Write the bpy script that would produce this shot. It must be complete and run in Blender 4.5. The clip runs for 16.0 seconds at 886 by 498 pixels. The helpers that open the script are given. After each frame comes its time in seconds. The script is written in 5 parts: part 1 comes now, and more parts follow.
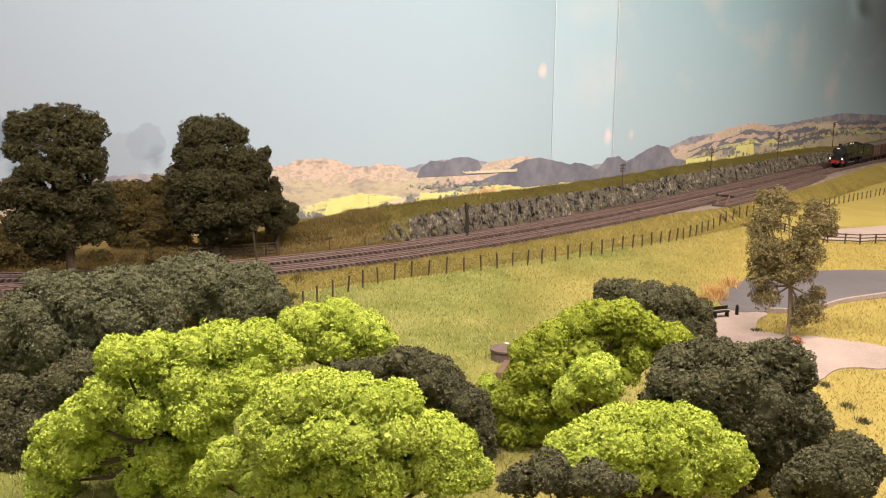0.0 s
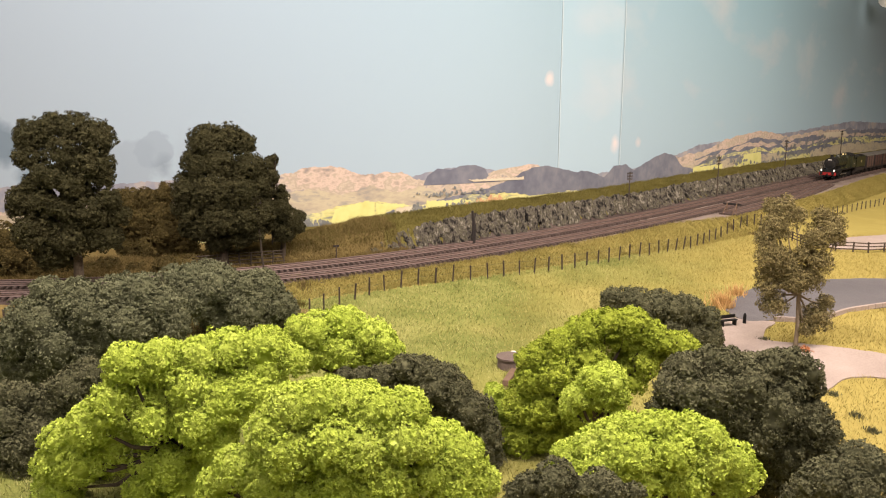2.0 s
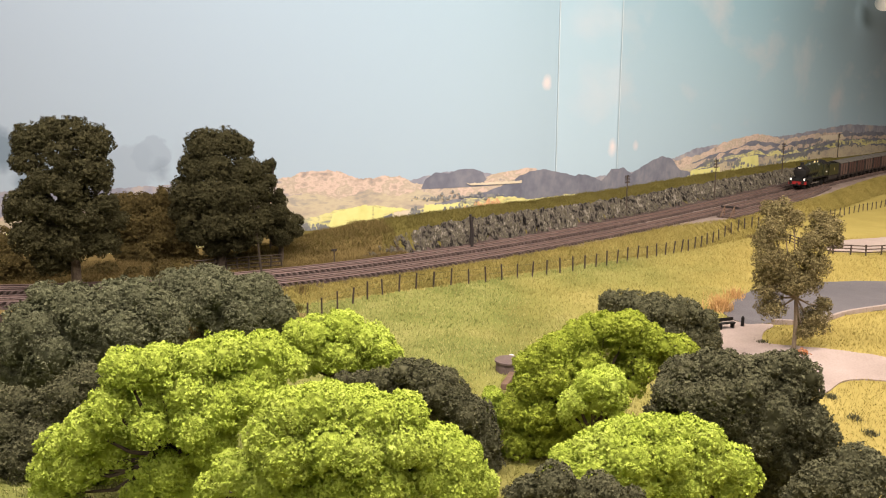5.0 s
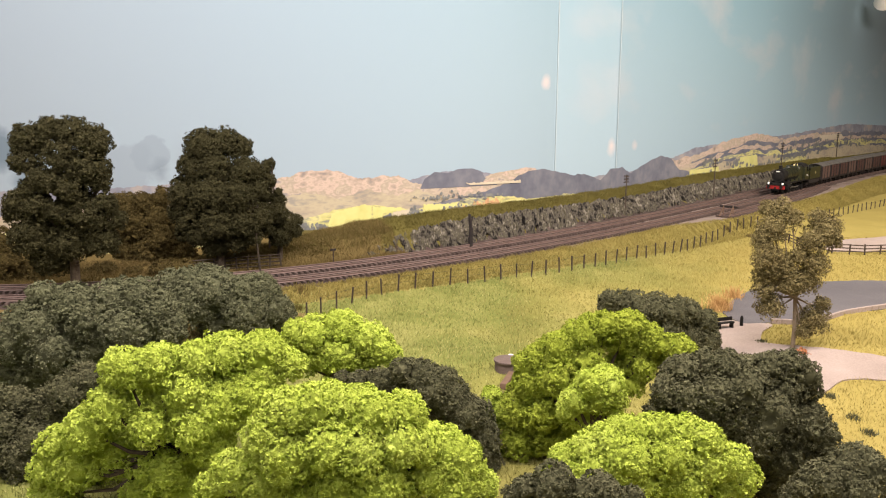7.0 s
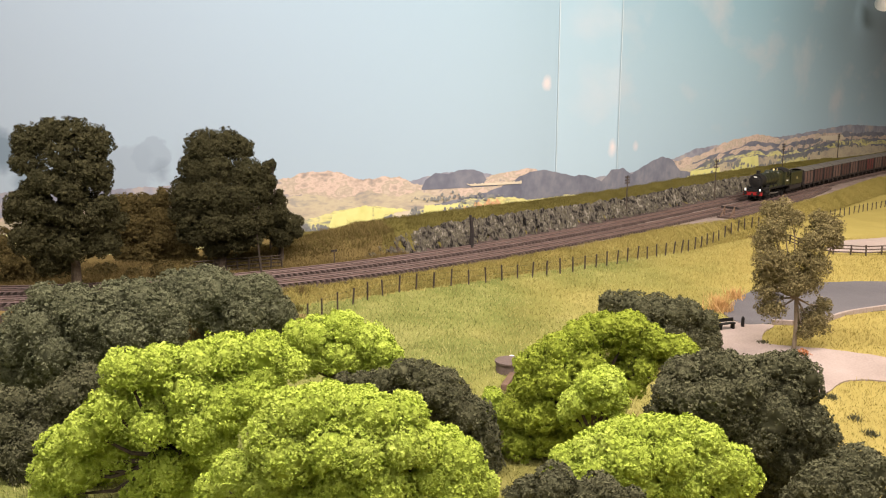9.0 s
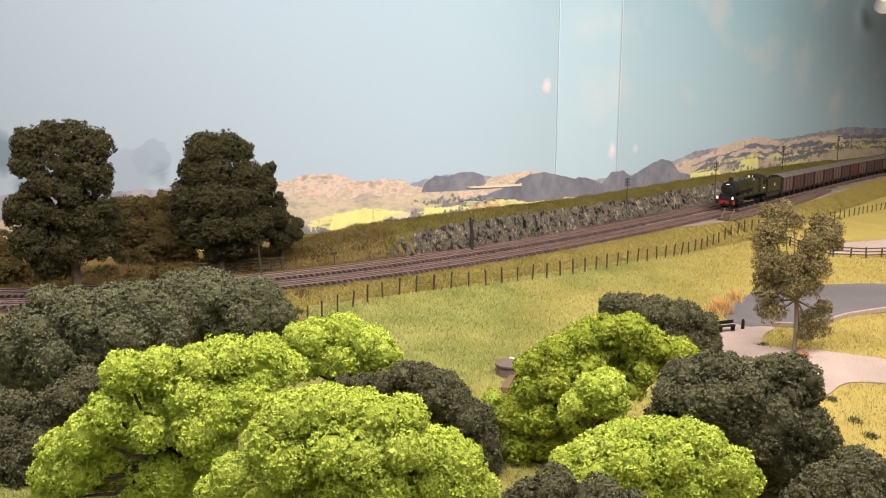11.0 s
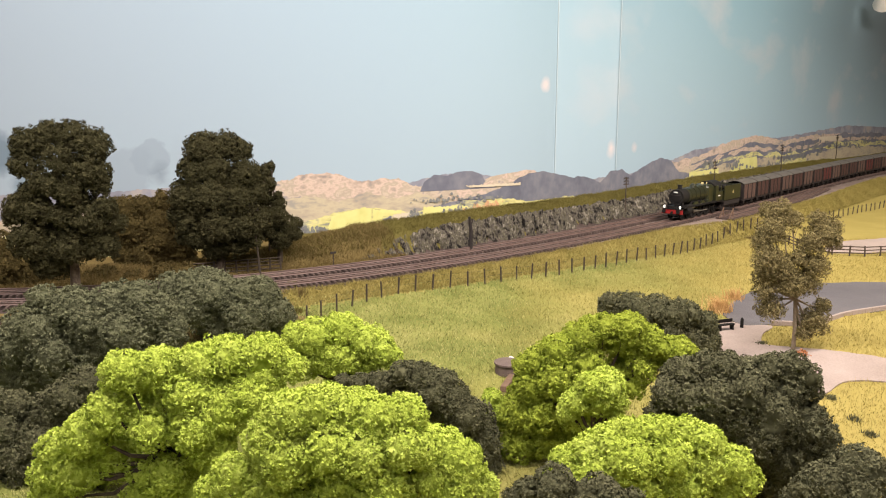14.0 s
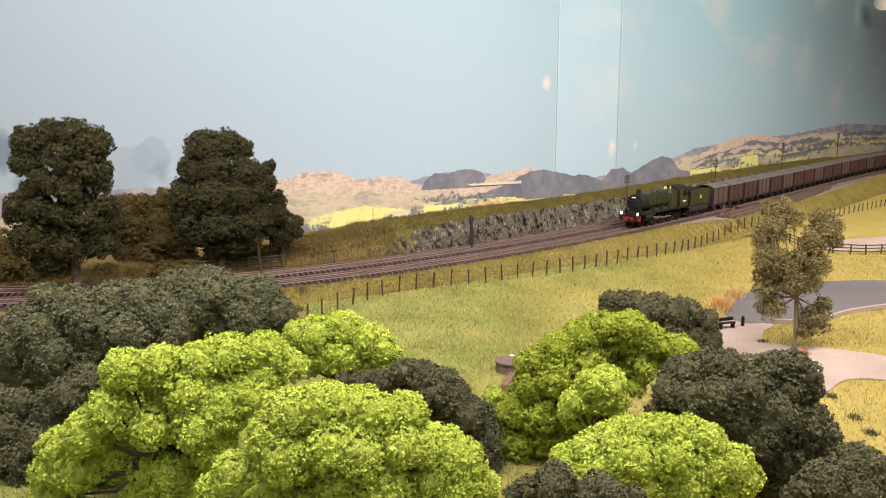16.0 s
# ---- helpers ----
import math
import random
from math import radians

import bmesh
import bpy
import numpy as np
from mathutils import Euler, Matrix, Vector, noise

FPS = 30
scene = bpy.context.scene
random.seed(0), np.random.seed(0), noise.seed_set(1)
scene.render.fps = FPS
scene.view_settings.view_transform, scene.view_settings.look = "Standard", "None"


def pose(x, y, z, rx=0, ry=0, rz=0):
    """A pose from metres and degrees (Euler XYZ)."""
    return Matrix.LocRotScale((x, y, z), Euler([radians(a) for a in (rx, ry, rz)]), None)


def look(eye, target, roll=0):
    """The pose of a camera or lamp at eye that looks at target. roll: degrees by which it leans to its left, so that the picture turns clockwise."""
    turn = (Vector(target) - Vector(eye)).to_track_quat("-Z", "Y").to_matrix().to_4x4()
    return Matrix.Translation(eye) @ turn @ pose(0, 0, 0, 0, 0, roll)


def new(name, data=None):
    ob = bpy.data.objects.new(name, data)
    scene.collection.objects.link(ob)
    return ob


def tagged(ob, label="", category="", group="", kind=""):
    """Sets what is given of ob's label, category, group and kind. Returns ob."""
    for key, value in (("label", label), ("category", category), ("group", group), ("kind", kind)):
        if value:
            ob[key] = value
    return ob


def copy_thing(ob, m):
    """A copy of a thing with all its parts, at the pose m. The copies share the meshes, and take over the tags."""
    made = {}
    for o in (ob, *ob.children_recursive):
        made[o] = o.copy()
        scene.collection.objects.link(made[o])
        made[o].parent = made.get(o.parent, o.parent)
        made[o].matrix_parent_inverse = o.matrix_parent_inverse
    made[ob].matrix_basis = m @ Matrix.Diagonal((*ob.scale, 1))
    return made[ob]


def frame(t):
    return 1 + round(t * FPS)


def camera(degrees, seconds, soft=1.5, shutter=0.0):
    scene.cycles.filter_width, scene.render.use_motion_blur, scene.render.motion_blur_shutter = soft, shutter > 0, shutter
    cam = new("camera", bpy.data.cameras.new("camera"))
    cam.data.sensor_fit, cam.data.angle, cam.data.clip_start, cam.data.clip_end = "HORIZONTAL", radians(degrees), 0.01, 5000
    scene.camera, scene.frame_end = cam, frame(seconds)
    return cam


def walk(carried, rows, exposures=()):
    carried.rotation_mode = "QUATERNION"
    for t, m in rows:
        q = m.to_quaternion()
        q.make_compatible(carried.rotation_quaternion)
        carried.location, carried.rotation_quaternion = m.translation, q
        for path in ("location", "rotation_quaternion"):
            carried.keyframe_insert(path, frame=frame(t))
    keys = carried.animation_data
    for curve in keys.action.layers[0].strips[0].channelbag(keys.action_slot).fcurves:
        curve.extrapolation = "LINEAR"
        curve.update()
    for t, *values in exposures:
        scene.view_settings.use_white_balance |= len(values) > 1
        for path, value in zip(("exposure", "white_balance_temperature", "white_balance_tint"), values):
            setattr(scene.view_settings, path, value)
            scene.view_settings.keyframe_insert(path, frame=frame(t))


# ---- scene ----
from collections import defaultdict

# ---- camera and its walk ----
EYE = (0.0, 0.0, 0.217)
cam = camera(56, 16.0, soft=1.1)
CAMERA_ROWS = [(0, 78.561, -0.324, 0.292), (0.5, 78.720, -0.167, 0.318), (1, 78.887, -0.049, 0.319), (1.5, 79.017, 0.055, 0.297), (2, 79.099, 0.145, 0.298), (2.5, 79.170, 0.188, 0.271), (3, 79.238, 0.190, 0.256), (3.5, 79.301, 0.136, 0.255), (4, 79.359, 0.075, 0.241), (6.5, 79.354, -0.050, 0.126), (7, 79.335, -0.059, 0.166), (7.5, 79.317, -0.050, 0.158), (8, 79.314, -0.027, 0.143), (8.5, 79.347, -0.006, 0.131), (9, 79.402, 0.008, 0.130), (11.5, 79.589, -0.005, 0.077), (12, 79.603, -0.031, 0.063), (12.5, 79.619, -0.062, 0.108), (13, 79.602, -0.094, 0.084), (13.5, 79.561, -0.072, 0.056), (14, 79.516, -0.057, 0.013), (14.5, 79.482, -0.008, 0.026), (15, 79.454, -0.001, -0.006), (15.5, 79.438, 0.002, 0.005), (16, 79.398, 0.000, -0.000)]
walk(cam, [(t, pose(*EYE, rx, 0, rz) @ pose(0, 0, 0, 0, 0, roll)) for t, rx, rz, roll in CAMERA_ROWS], [(0, 0.0, 6900, 14), (4, 0.0, 6700, 13), (9, 0.0, 6560, 12), (16, 0.0, 6500, 11)])

# ---- world, room lights, exposure ----
world = bpy.data.worlds.new("room_air")
world.use_nodes = True
world.node_tree.nodes["Background"].inputs[0].default_value = (1.0, 0.93, 0.84, 1)
world.node_tree.nodes["Background"].inputs[1].default_value = 0.05
scene.world = world


def area_lamp(name, eye, target, sx, sy, watts, colour):
    data = bpy.data.lights.new(name, "AREA")
    data.shape, data.size, data.size_y, data.energy, data.color = "RECTANGLE", sx, sy, watts, colour
    ob = new(name, data)
    ob.matrix_basis = look(eye, target)
    return ob


# Unseen lamps: front panel added to brighten backdrop and trees, strips for overhead light
area_lamp("ceiling_light", (0.0, -0.9, 1.42), (0.3, 1.5, 0.1), 2.4, 0.6, 30, (1.0, 0.925, 0.905))
area_lamp("pelmet_light", (-0.05, 0.28, 1.0), (0.15, 1.05, 0.05), 1.7, 0.06, 41, (1.0, 0.895, 0.85))
area_lamp("pelmet_light", (1.2, 0.85, 1.0), (1.0, 1.75, 0.05), 0.9, 0.06, 34, (1.0, 0.88, 0.78))

# ---- materials ----


def ramp_node(nt, stops):
    node = nt.nodes.new("ShaderNodeValToRGB")
    el = node.color_ramp.elements
    while len(el) < len(stops):
        el.new(0.5)
    for e, (p, c) in zip(el, stops):
        e.position, e.color = p, (*c, 1)
    return node


def mat(name, cols, scale=60.0, rough=0.85, bump=0.0, fine=400.0, metal=0.0, island=0.0, spec=0.3, stretch=(1, 1, 1), glow=0.0, objrand=0.0, tight=0.0):
    """Two-scale noise through a colour ramp of cols, with fine relief."""
    m = bpy.data.materials.new(name)
    m.use_nodes = True
    nt = m.node_tree
    b = nt.nodes["Principled BSDF"]
    b.inputs["Roughness"].default_value, b.inputs["Metallic"].default_value = rough, metal
    b.inputs["Specular IOR Level"].default_value = spec
    tc = nt.nodes.new("ShaderNodeTexCoord")
    mp = nt.nodes.new("ShaderNodeMapping")
    mp.inputs["Scale"].default_value = stretch
    nt.links.new(tc.outputs["Object"], mp.inputs["Vector"])
    n1 = nt.nodes.new("ShaderNodeTexNoise")
    n1.inputs["Scale"].default_value, n1.inputs["Detail"].default_value = scale, 4
    n2 = nt.nodes.new("ShaderNodeTexNoise")
    n2.inputs["Scale"].default_value, n2.inputs["Detail"].default_value = fine, 3
    for n in (n1, n2):
        nt.links.new(mp.outputs[0], n.inputs["Vector"])
    mix = nt.nodes.new("ShaderNodeMix")
    mix.inputs[0].default_value = 0.4
    nt.links.new(n1.outputs[0], mix.inputs[2])
    nt.links.new(n2.outputs[0], mix.inputs[3])
    val = mix.outputs[0]
    if island or objrand:
        if island:
            src = nt.nodes.new("ShaderNodeNewGeometry").outputs["Random Per Island"]
        else:
            src = nt.nodes.new("ShaderNodeObjectInfo").outputs["Random"]
        mx = nt.nodes.new("ShaderNodeMix")
        mx.inputs[0].default_value = island or objrand
        nt.links.new(val, mx.inputs[2])
        nt.links.new(src, mx.inputs[3])
        val = mx.outputs[0]
    lo, hi = (0.1, 0.9) if (island or objrand) else (0.3 + tight, 0.7 - tight)
    stops = [(lo + (hi - lo) * i / max(1, len(cols) - 1), c) for i, c in enumerate(cols)]
    r = ramp_node(nt, stops)
    nt.links.new(val, r.inputs[0])
    nt.links.new(r.outputs[0], b.inputs["Base Color"])
    if bump:
        bn = nt.nodes.new("ShaderNodeBump")
        bn.inputs["Strength"].default_value, bn.inputs["Distance"].default_value = bump, 0.001
        nt.links.new(n2.outputs[0], bn.inputs["Height"])
        nt.links.new(bn.outputs[0], b.inputs["Normal"])
    if glow:
        b.inputs["Emission Color"].default_value = (*cols[0], 1)
        b.inputs["Emission Strength"].default_value = glow
    return m


LIME = mat("lime_foam_foliage", [(0.195, 0.258, 0.028), (0.365, 0.450, 0.064), (0.565, 0.64, 0.16)], 30, 0.95, 0, 300, island=0.18, spec=0.1)
GREEN = mat("mid_green_foliage", [(0.130, 0.172, 0.018), (0.255, 0.31, 0.036), (0.42, 0.47, 0.072)], 30, 0.95, 0, 300, island=0.2, spec=0.1)
SAGE = mat("sage_foam_foliage", [(0.050, 0.053, 0.027), (0.105, 0.110, 0.060), (0.195, 0.195, 0.115)], 30, 0.95, 0, 300, island=0.32, spec=0.1)
OLIVE = mat("dark_olive_foliage", [(0.040, 0.041, 0.022), (0.085, 0.085, 0.045), (0.155, 0.15, 0.082)], 30, 0.95, 0, 300, island=0.32, spec=0.1)
DARK = mat("dark_green_foliage", [(0.020, 0.020, 0.009), (0.042, 0.039, 0.017), (0.078, 0.069, 0.032)], 30, 0.95, 0, 300, island=0.32, spec=0.1)
BROWNLEAF = mat("brownish_foliage", [(0.036, 0.028, 0.011), (0.076, 0.058, 0.020), (0.13, 0.098, 0.036)], 30, 0.95, 0, 300, island=0.32, spec=0.1)
BIRCH = mat("dry_olive_leaves", [(0.07, 0.057, 0.022), (0.15, 0.123, 0.05), (0.30, 0.25, 0.12)], 30, 0.9, 0, 300, island=0.6, spec=0.15)
RUST = mat("rust_red_leaves", [(0.20, 0.07, 0.03), (0.36, 0.14, 0.06), (0.45, 0.22, 0.10)], 60, 0.95, 0, 300, island=0.6, spec=0.1)
REED = mat("dry_orange_grass", [(0.34, 0.19, 0.07), (0.50, 0.30, 0.12), (0.62, 0.42, 0.19)], 60, 0.95, 0, 300, island=0.6, spec=0.1)
BARK = mat("grey_brown_bark", [(0.035, 0.026, 0.018), (0.07, 0.052, 0.036), (0.11, 0.085, 0.06)], 120, 0.95, 0.5, 600)
PALEBARK = mat("pale_birch_bark", [(0.16, 0.125, 0.08), (0.27, 0.215, 0.15)], 160, 0.9, 0.3, 600)
WOOD = mat("weathered_wood", [(0.025, 0.018, 0.012), (0.05, 0.037, 0.026), (0.085, 0.065, 0.047)], 200, 0.9, 0.4, 900, stretch=(1, 1, 0.2))
BROWNWOOD = mat("brown_timber", [(0.09, 0.055, 0.034), (0.16, 0.10, 0.064)], 150, 0.8, 0.3, 700)
SLEEPER = mat("stained_sleeper", [(0.04043, 0.02772, 0.0231), (0.07508, 0.05198, 0.04389), (0.1155, 0.08316, 0.07161)], 90, 0.95, 0.3, 700, objrand=0.35)
RUSTRAIL = mat("rusty_rail", [(0.085, 0.052, 0.042), (0.15, 0.098, 0.08)], 80, 0.6, 0.1, 600, spec=0.5)
BALLAST = mat("brown_grey_ballast", [(0.03, 0.0216, 0.0186), (0.063, 0.0462, 0.0402), (0.12, 0.09, 0.0792)], 25, 0.98, 1.0, 900, spec=0.1)
CESS = mat("pale_trodden_cess", [(0.12, 0.092, 0.078), (0.20, 0.158, 0.135), (0.27, 0.215, 0.185)], 30, 0.98, 0.8, 800, spec=0.1)
# Near-black and pale stops put crack shade and lit faces into the rock colour
ROCK = mat("grey_slate_rock", [(0.006, 0.005, 0.004), (0.028, 0.024, 0.018), (0.095, 0.084, 0.066), (0.040, 0.036, 0.017), (0.165, 0.148, 0.12)], 110, 0.9, 1.0, 380, stretch=(1, 1, 0.4), spec=0.2, tight=0.10)
TARMAC = mat("grey_tarmac", [(0.072, 0.0672, 0.0708), (0.096, 0.09, 0.093), (0.126, 0.117, 0.117)], 8, 0.9, 0.3, 900, spec=0.2)
CONCRETE = mat("pale_concrete_path", [(0.216, 0.172, 0.144), (0.288, 0.232, 0.2), (0.352, 0.292, 0.256)], 14, 0.9, 0.3, 600, spec=0.2)
STONE = mat("brown_stone", [(0.085, 0.062, 0.052), (0.15, 0.112, 0.094)], 80, 0.9, 0.6, 500)
WHITE = mat("white_paint", [(0.72, 0.70, 0.64), (0.8, 0.78, 0.72)], 60, 0.6)
PLASTER = mat("pale_wall_paint", [(0.52, 0.49, 0.45), (0.58, 0.55, 0.50)], 3, 0.9, 0.05, 60)
FLOORMAT = mat("brown_carpet", [(0.10, 0.08, 0.065), (0.16, 0.13, 0.11)], 8, 0.95, 0.2, 300)
LOCOGREEN = mat("brunswick_green_paint", [(0.010, 0.011, 0.004), (0.016, 0.018, 0.007), (0.026, 0.028, 0.012)], 40, 0.36, 0.0, 300, spec=0.5)
BLACK = mat("sooty_black_paint", [(0.0064, 0.006, 0.0056), (0.0136, 0.012, 0.0104)], 90, 0.7, 0.1, 400, spec=0.2)
FRAMEBLACK = mat("dusty_black_underframe", [(0.012, 0.010, 0.009), (0.028, 0.021, 0.018)], 90, 0.8, 0.2, 400)
BUFFRED = mat("buffer_beam_red", [(0.231, 0.011, 0.011), (0.3025, 0.01925, 0.0165)], 90, 0.5)
STEEL = mat("worn_steel", [(0.30, 0.28, 0.26), (0.48, 0.45, 0.42)], 90, 0.4, 0, 400, metal=0.8)
LAMPGLOW = mat("white_lamp", [(1.0, 0.97, 0.88)], 60, 0.4, glow=0.3)
BRASS = mat("brass_yellow", [(0.6, 0.5, 0.22), (0.7, 0.6, 0.3)], 60, 0.4)
VANS = [mat("van_bauxite_" + n, c, 40, 0.85, 0.15, 500, stretch=(3, 1, 0.4), spec=0.2) for n, c in (
    ("faded", [(0.06, 0.036, 0.028), (0.0825, 0.05, 0.04), (0.11, 0.07, 0.0575)]),
    ("brown", [(0.0375, 0.019, 0.015), (0.055, 0.028, 0.0225), (0.075, 0.04, 0.033)]),
    ("red", [(0.055, 0.015, 0.013), (0.075, 0.0215, 0.0185), (0.095, 0.031, 0.0265)]))]
VANROOF = mat("grey_van_roof", [(0.055, 0.0495, 0.0429), (0.0825, 0.07535, 0.0649), (0.11, 0.1007, 0.088)], 40, 0.85, 0.1, 300)


def ground_mat(name, cols, island=0.0):
    m = mat(name, cols, 16, 0.98, 0.6, 500, spec=0.05, island=island)
    nt = m.node_tree
    b = nt.nodes["Principled BSDF"]
    own = b.inputs["Base Color"].links[0].from_socket
    tc = nt.nodes.new("ShaderNodeTexCoord")
    n = nt.nodes.new("ShaderNodeTexNoise")
    n.inputs["Scale"].default_value, n.inputs["Detail"].default_value = 5.5, 4
    nt.links.new(tc.outputs["Object"], n.inputs["Vector"])
    sep = nt.nodes.new("ShaderNodeSeparateXYZ")
    nt.links.new(tc.outputs["Object"], sep.inputs[0])
    # straw-coloured grass towards the railway fence and the road
    far = nt.nodes.new("ShaderNodeMapRange")
    far.inputs[1].default_value, far.inputs[2].default_value = -0.33, 0.22
    tilt = nt.nodes.new("ShaderNodeMath")
    tilt.operation = "MULTIPLY_ADD"
    tilt.inputs[1].default_value = -0.30
    nt.links.new(sep.outputs[1], tilt.inputs[0])
    nt.links.new(sep.outputs[0], tilt.inputs[2])
    nt.links.new(tilt.outputs[0], far.inputs[0])
    add = nt.nodes.new("ShaderNodeMath")
    nt.links.new(n.outputs[0], add.inputs[0])
    nt.links.new(far.outputs[0], add.inputs[1])
    half = nt.nodes.new("ShaderNodeMath")
    half.operation = "MULTIPLY"
    half.inputs[1].default_value = 0.75
    nt.links.new(add.outputs[0], half.inputs[0])
    r2 = ramp_node(nt, [(0.50, (0, 0, 0)), (1.0, (0.54, 0.54, 0.54))])
    nt.links.new(half.outputs[0], r2.inputs[0])
    mx = nt.nodes.new("ShaderNodeMix")
    mx.data_type = "RGBA"
    nt.links.new(r2.outputs[0], mx.inputs[0])
    nt.links.new(own, mx.inputs[6])
    mx.inputs[7].default_value = (0.38, 0.275, 0.085, 1)
    nt.links.new(mx.outputs[2], b.inputs["Base Color"])
    return m


GRASS = ground_mat("static_grass", [(0.088, 0.105, 0.026), (0.155, 0.168, 0.045), (0.26, 0.25, 0.085)])
GRASSBLADE = ground_mat("static_grass_fibres", [(0.1003, 0.1152, 0.03096), (0.2006, 0.2074, 0.06192), (0.4224, 0.4032, 0.1651)], 0.8)
BANK = mat("olive_bank_grass", [(0.058, 0.050, 0.014), (0.11, 0.095, 0.027), (0.18, 0.15, 0.05)], 12, 0.98, 0.8, 400, spec=0.05, island=0.2)
STRAW = mat("straw_verge_grass", [(0.125, 0.105, 0.030), (0.215, 0.178, 0.052), (0.36, 0.29, 0.10)], 14, 0.98, 0.8, 400, spec=0.05, island=0.3)
SCRUB = mat("dry_brown_scrub", [(0.055, 0.040, 0.016), (0.13, 0.096, 0.036), (0.24, 0.175, 0.068)], 18, 0.98, 0.8, 400, spec=0.05, island=0.3)

# ---- mesh helpers ----


def part(name, bm, material, parent=None, label=""):
    me = bpy.data.meshes.new(name)
    bm.to_mesh(me)
    bm.free()
    me.materials.append(material)
    ob = new(name, me)
    if parent:
        ob.parent = parent
    if label:
        ob["label"] = label
    return ob


def share(name, me, parent, m):
    """One more object on a mesh that alike pieces share."""
    ob = new(name, me)
    ob.parent = parent
    ob.matrix_basis = m
    return ob


def raw(name, verts, faces, material, parent=None, smooth=False):
    """A mesh from arrays of vertices and faces of equal size."""
    verts, faces = np.asarray(verts, np.float32), np.asarray(faces, np.int32)
    me = bpy.data.meshes.new(name)
    k = faces.shape[1]
    me.vertices.add(len(verts))
    me.vertices.foreach_set("co", verts.ravel())
    me.loops.add(faces.size)
    me.loops.foreach_set("vertex_index", faces.ravel())
    me.polygons.add(len(faces))
    me.polygons.foreach_set("loop_start", np.arange(0, faces.size, k, dtype=np.int32))
    me.update(calc_edges=True)
    if smooth:
        me.shade_smooth()
    me.materials.append(material)
    ob = new(name, me)
    if parent:
        ob.parent = parent
    return ob


def empty(name, m=None):
    ob = new(name)
    ob.empty_display_size = 0.01
    if m is not None:
        ob.matrix_basis = m
    return ob


def box(bm, x0, x1, y0, y1, z0, z1, bevel=0.0):
    """A box, its edges bevelled, added to bm."""
    t = bmesh.new()
    bmesh.ops.create_cube(t, size=1)
    for v in t.verts:
        v.co = Vector(((x0 + x1) / 2 + v.co.x * (x1 - x0), (y0 + y1) / 2 + v.co.y * (y1 - y0), (z0 + z1) / 2 + v.co.z * (z1 - z0)))
    if bevel:
        bmesh.ops.bevel(t, geom=t.edges[:], offset=bevel, segments=1, affect="EDGES")
    merge(bm, t)
    return bm


def merge(bm, t, m=None):
    if m is not None:
        t.transform(m)
    me = bpy.data.meshes.new("scrap")
    t.to_mesh(me)
    t.free()
    bm.from_mesh(me)
    bpy.data.meshes.remove(me)


def rod(bm, a, b, r0, r1=None, n=8):
    """A tapered round bar from a to b."""
    a, b = Vector(a), Vector(b)
    t = bmesh.new()
    bmesh.ops.create_cone(t, cap_ends=True, segments=n, radius1=r0, radius2=r0 if r1 is None else r1, depth=(b - a).length)
    q = (b - a).to_track_quat("Z", "Y").to_matrix().to_4x4()
    merge(bm, t, Matrix.Translation((a + b) / 2) @ q)
    return bm


def solid(outline, z0, z1, bm=None):
    """An upright prism over a plan outline."""
    bm = bm or bmesh.new()
    lo = [bm.verts.new((x, y, z0)) for x, y in outline]
    hi = [bm.verts.new((x, y, z1)) for x, y in outline]
    n = len(outline)
    bm.faces.new(hi)
    bm.faces.new(lo[::-1])
    for i in range(n):
        bm.faces.new((lo[i], lo[(i + 1) % n], hi[(i + 1) % n], hi[i]))
    bmesh.ops.recalc_face_normals(bm, faces=bm.faces[:])
    return bm


def spline(pts, n=12, closed=False):
    """Catmull-Rom through plan points."""
    p = [np.array(q, float) for q in pts]
    p = [p[-1]] + p + [p[0], p[1]] if closed else [2 * p[0] - p[1]] + p + [2 * p[-1] - p[-2]]
    out = []
    for i in range(1, len(p) - 2):
        a, b, c, d = p[i - 1:i + 3]
        for u in np.linspace(0, 1, n, endpoint=False):
            out.append(0.5 * (2 * b + (c - a) * u + (2 * a - 5 * b + 4 * c - d) * u * u + (3 * b - a - 3 * c + d) * u ** 3))
    if not closed:
        out.append(p[-2])
    return np.array(out)


def ripple(p, scale, seed=0):
    """Cheap smooth noise in -1..1 for arrays of points."""
    rs = np.random.RandomState(seed)
    v = np.zeros(len(p))
    for o in range(4):
        k = rs.normal(size=(3, p.shape[1])) * scale * 1.9 ** o
        f = rs.uniform(0, 6.28, 3)
        v += np.prod(np.sin(p @ k.T + f), axis=1) / 1.5 ** o
    return v / 1.6


# ---- the lines of the railway ----
C0, C1, C2, C3 = (1.0818, 0.7421, 0.5131, -0.2124)
gx = np.linspace(-1.0, 1.25, 2251)
gy = C0 + C1 * gx + C2 * gx ** 2 + C3 * gx ** 3
slope = C1 + 2 * C2 * 1.25 + 3 * C3 * 1.25 ** 2
ex = np.linspace(1.251, 3.2, 800)
gx, gy = np.r_[gx, ex], np.r_[gy, gy[-1] + slope * (ex - 1.25)]
gs = np.r_[0, np.cumsum(np.hypot(np.diff(gx), np.diff(gy)))]
gs -= np.interp(0, gx, gs)


def on_line(s, off=0.0):
    """Place and heading at s metres along the near line, off metres to its far side."""
    x, y = np.interp(s, gs, gx), np.interp(s, gs, gy)
    x2, y2 = np.interp(s + 0.004, gs, gx), np.interp(s + 0.004, gs, gy)
    x1, y1 = np.interp(s - 0.004, gs, gx), np.interp(s - 0.004, gs, gy)
    a = math.atan2(y2 - y1, x2 - x1)
    return x - math.sin(a) * off, y + math.cos(a) * off, a


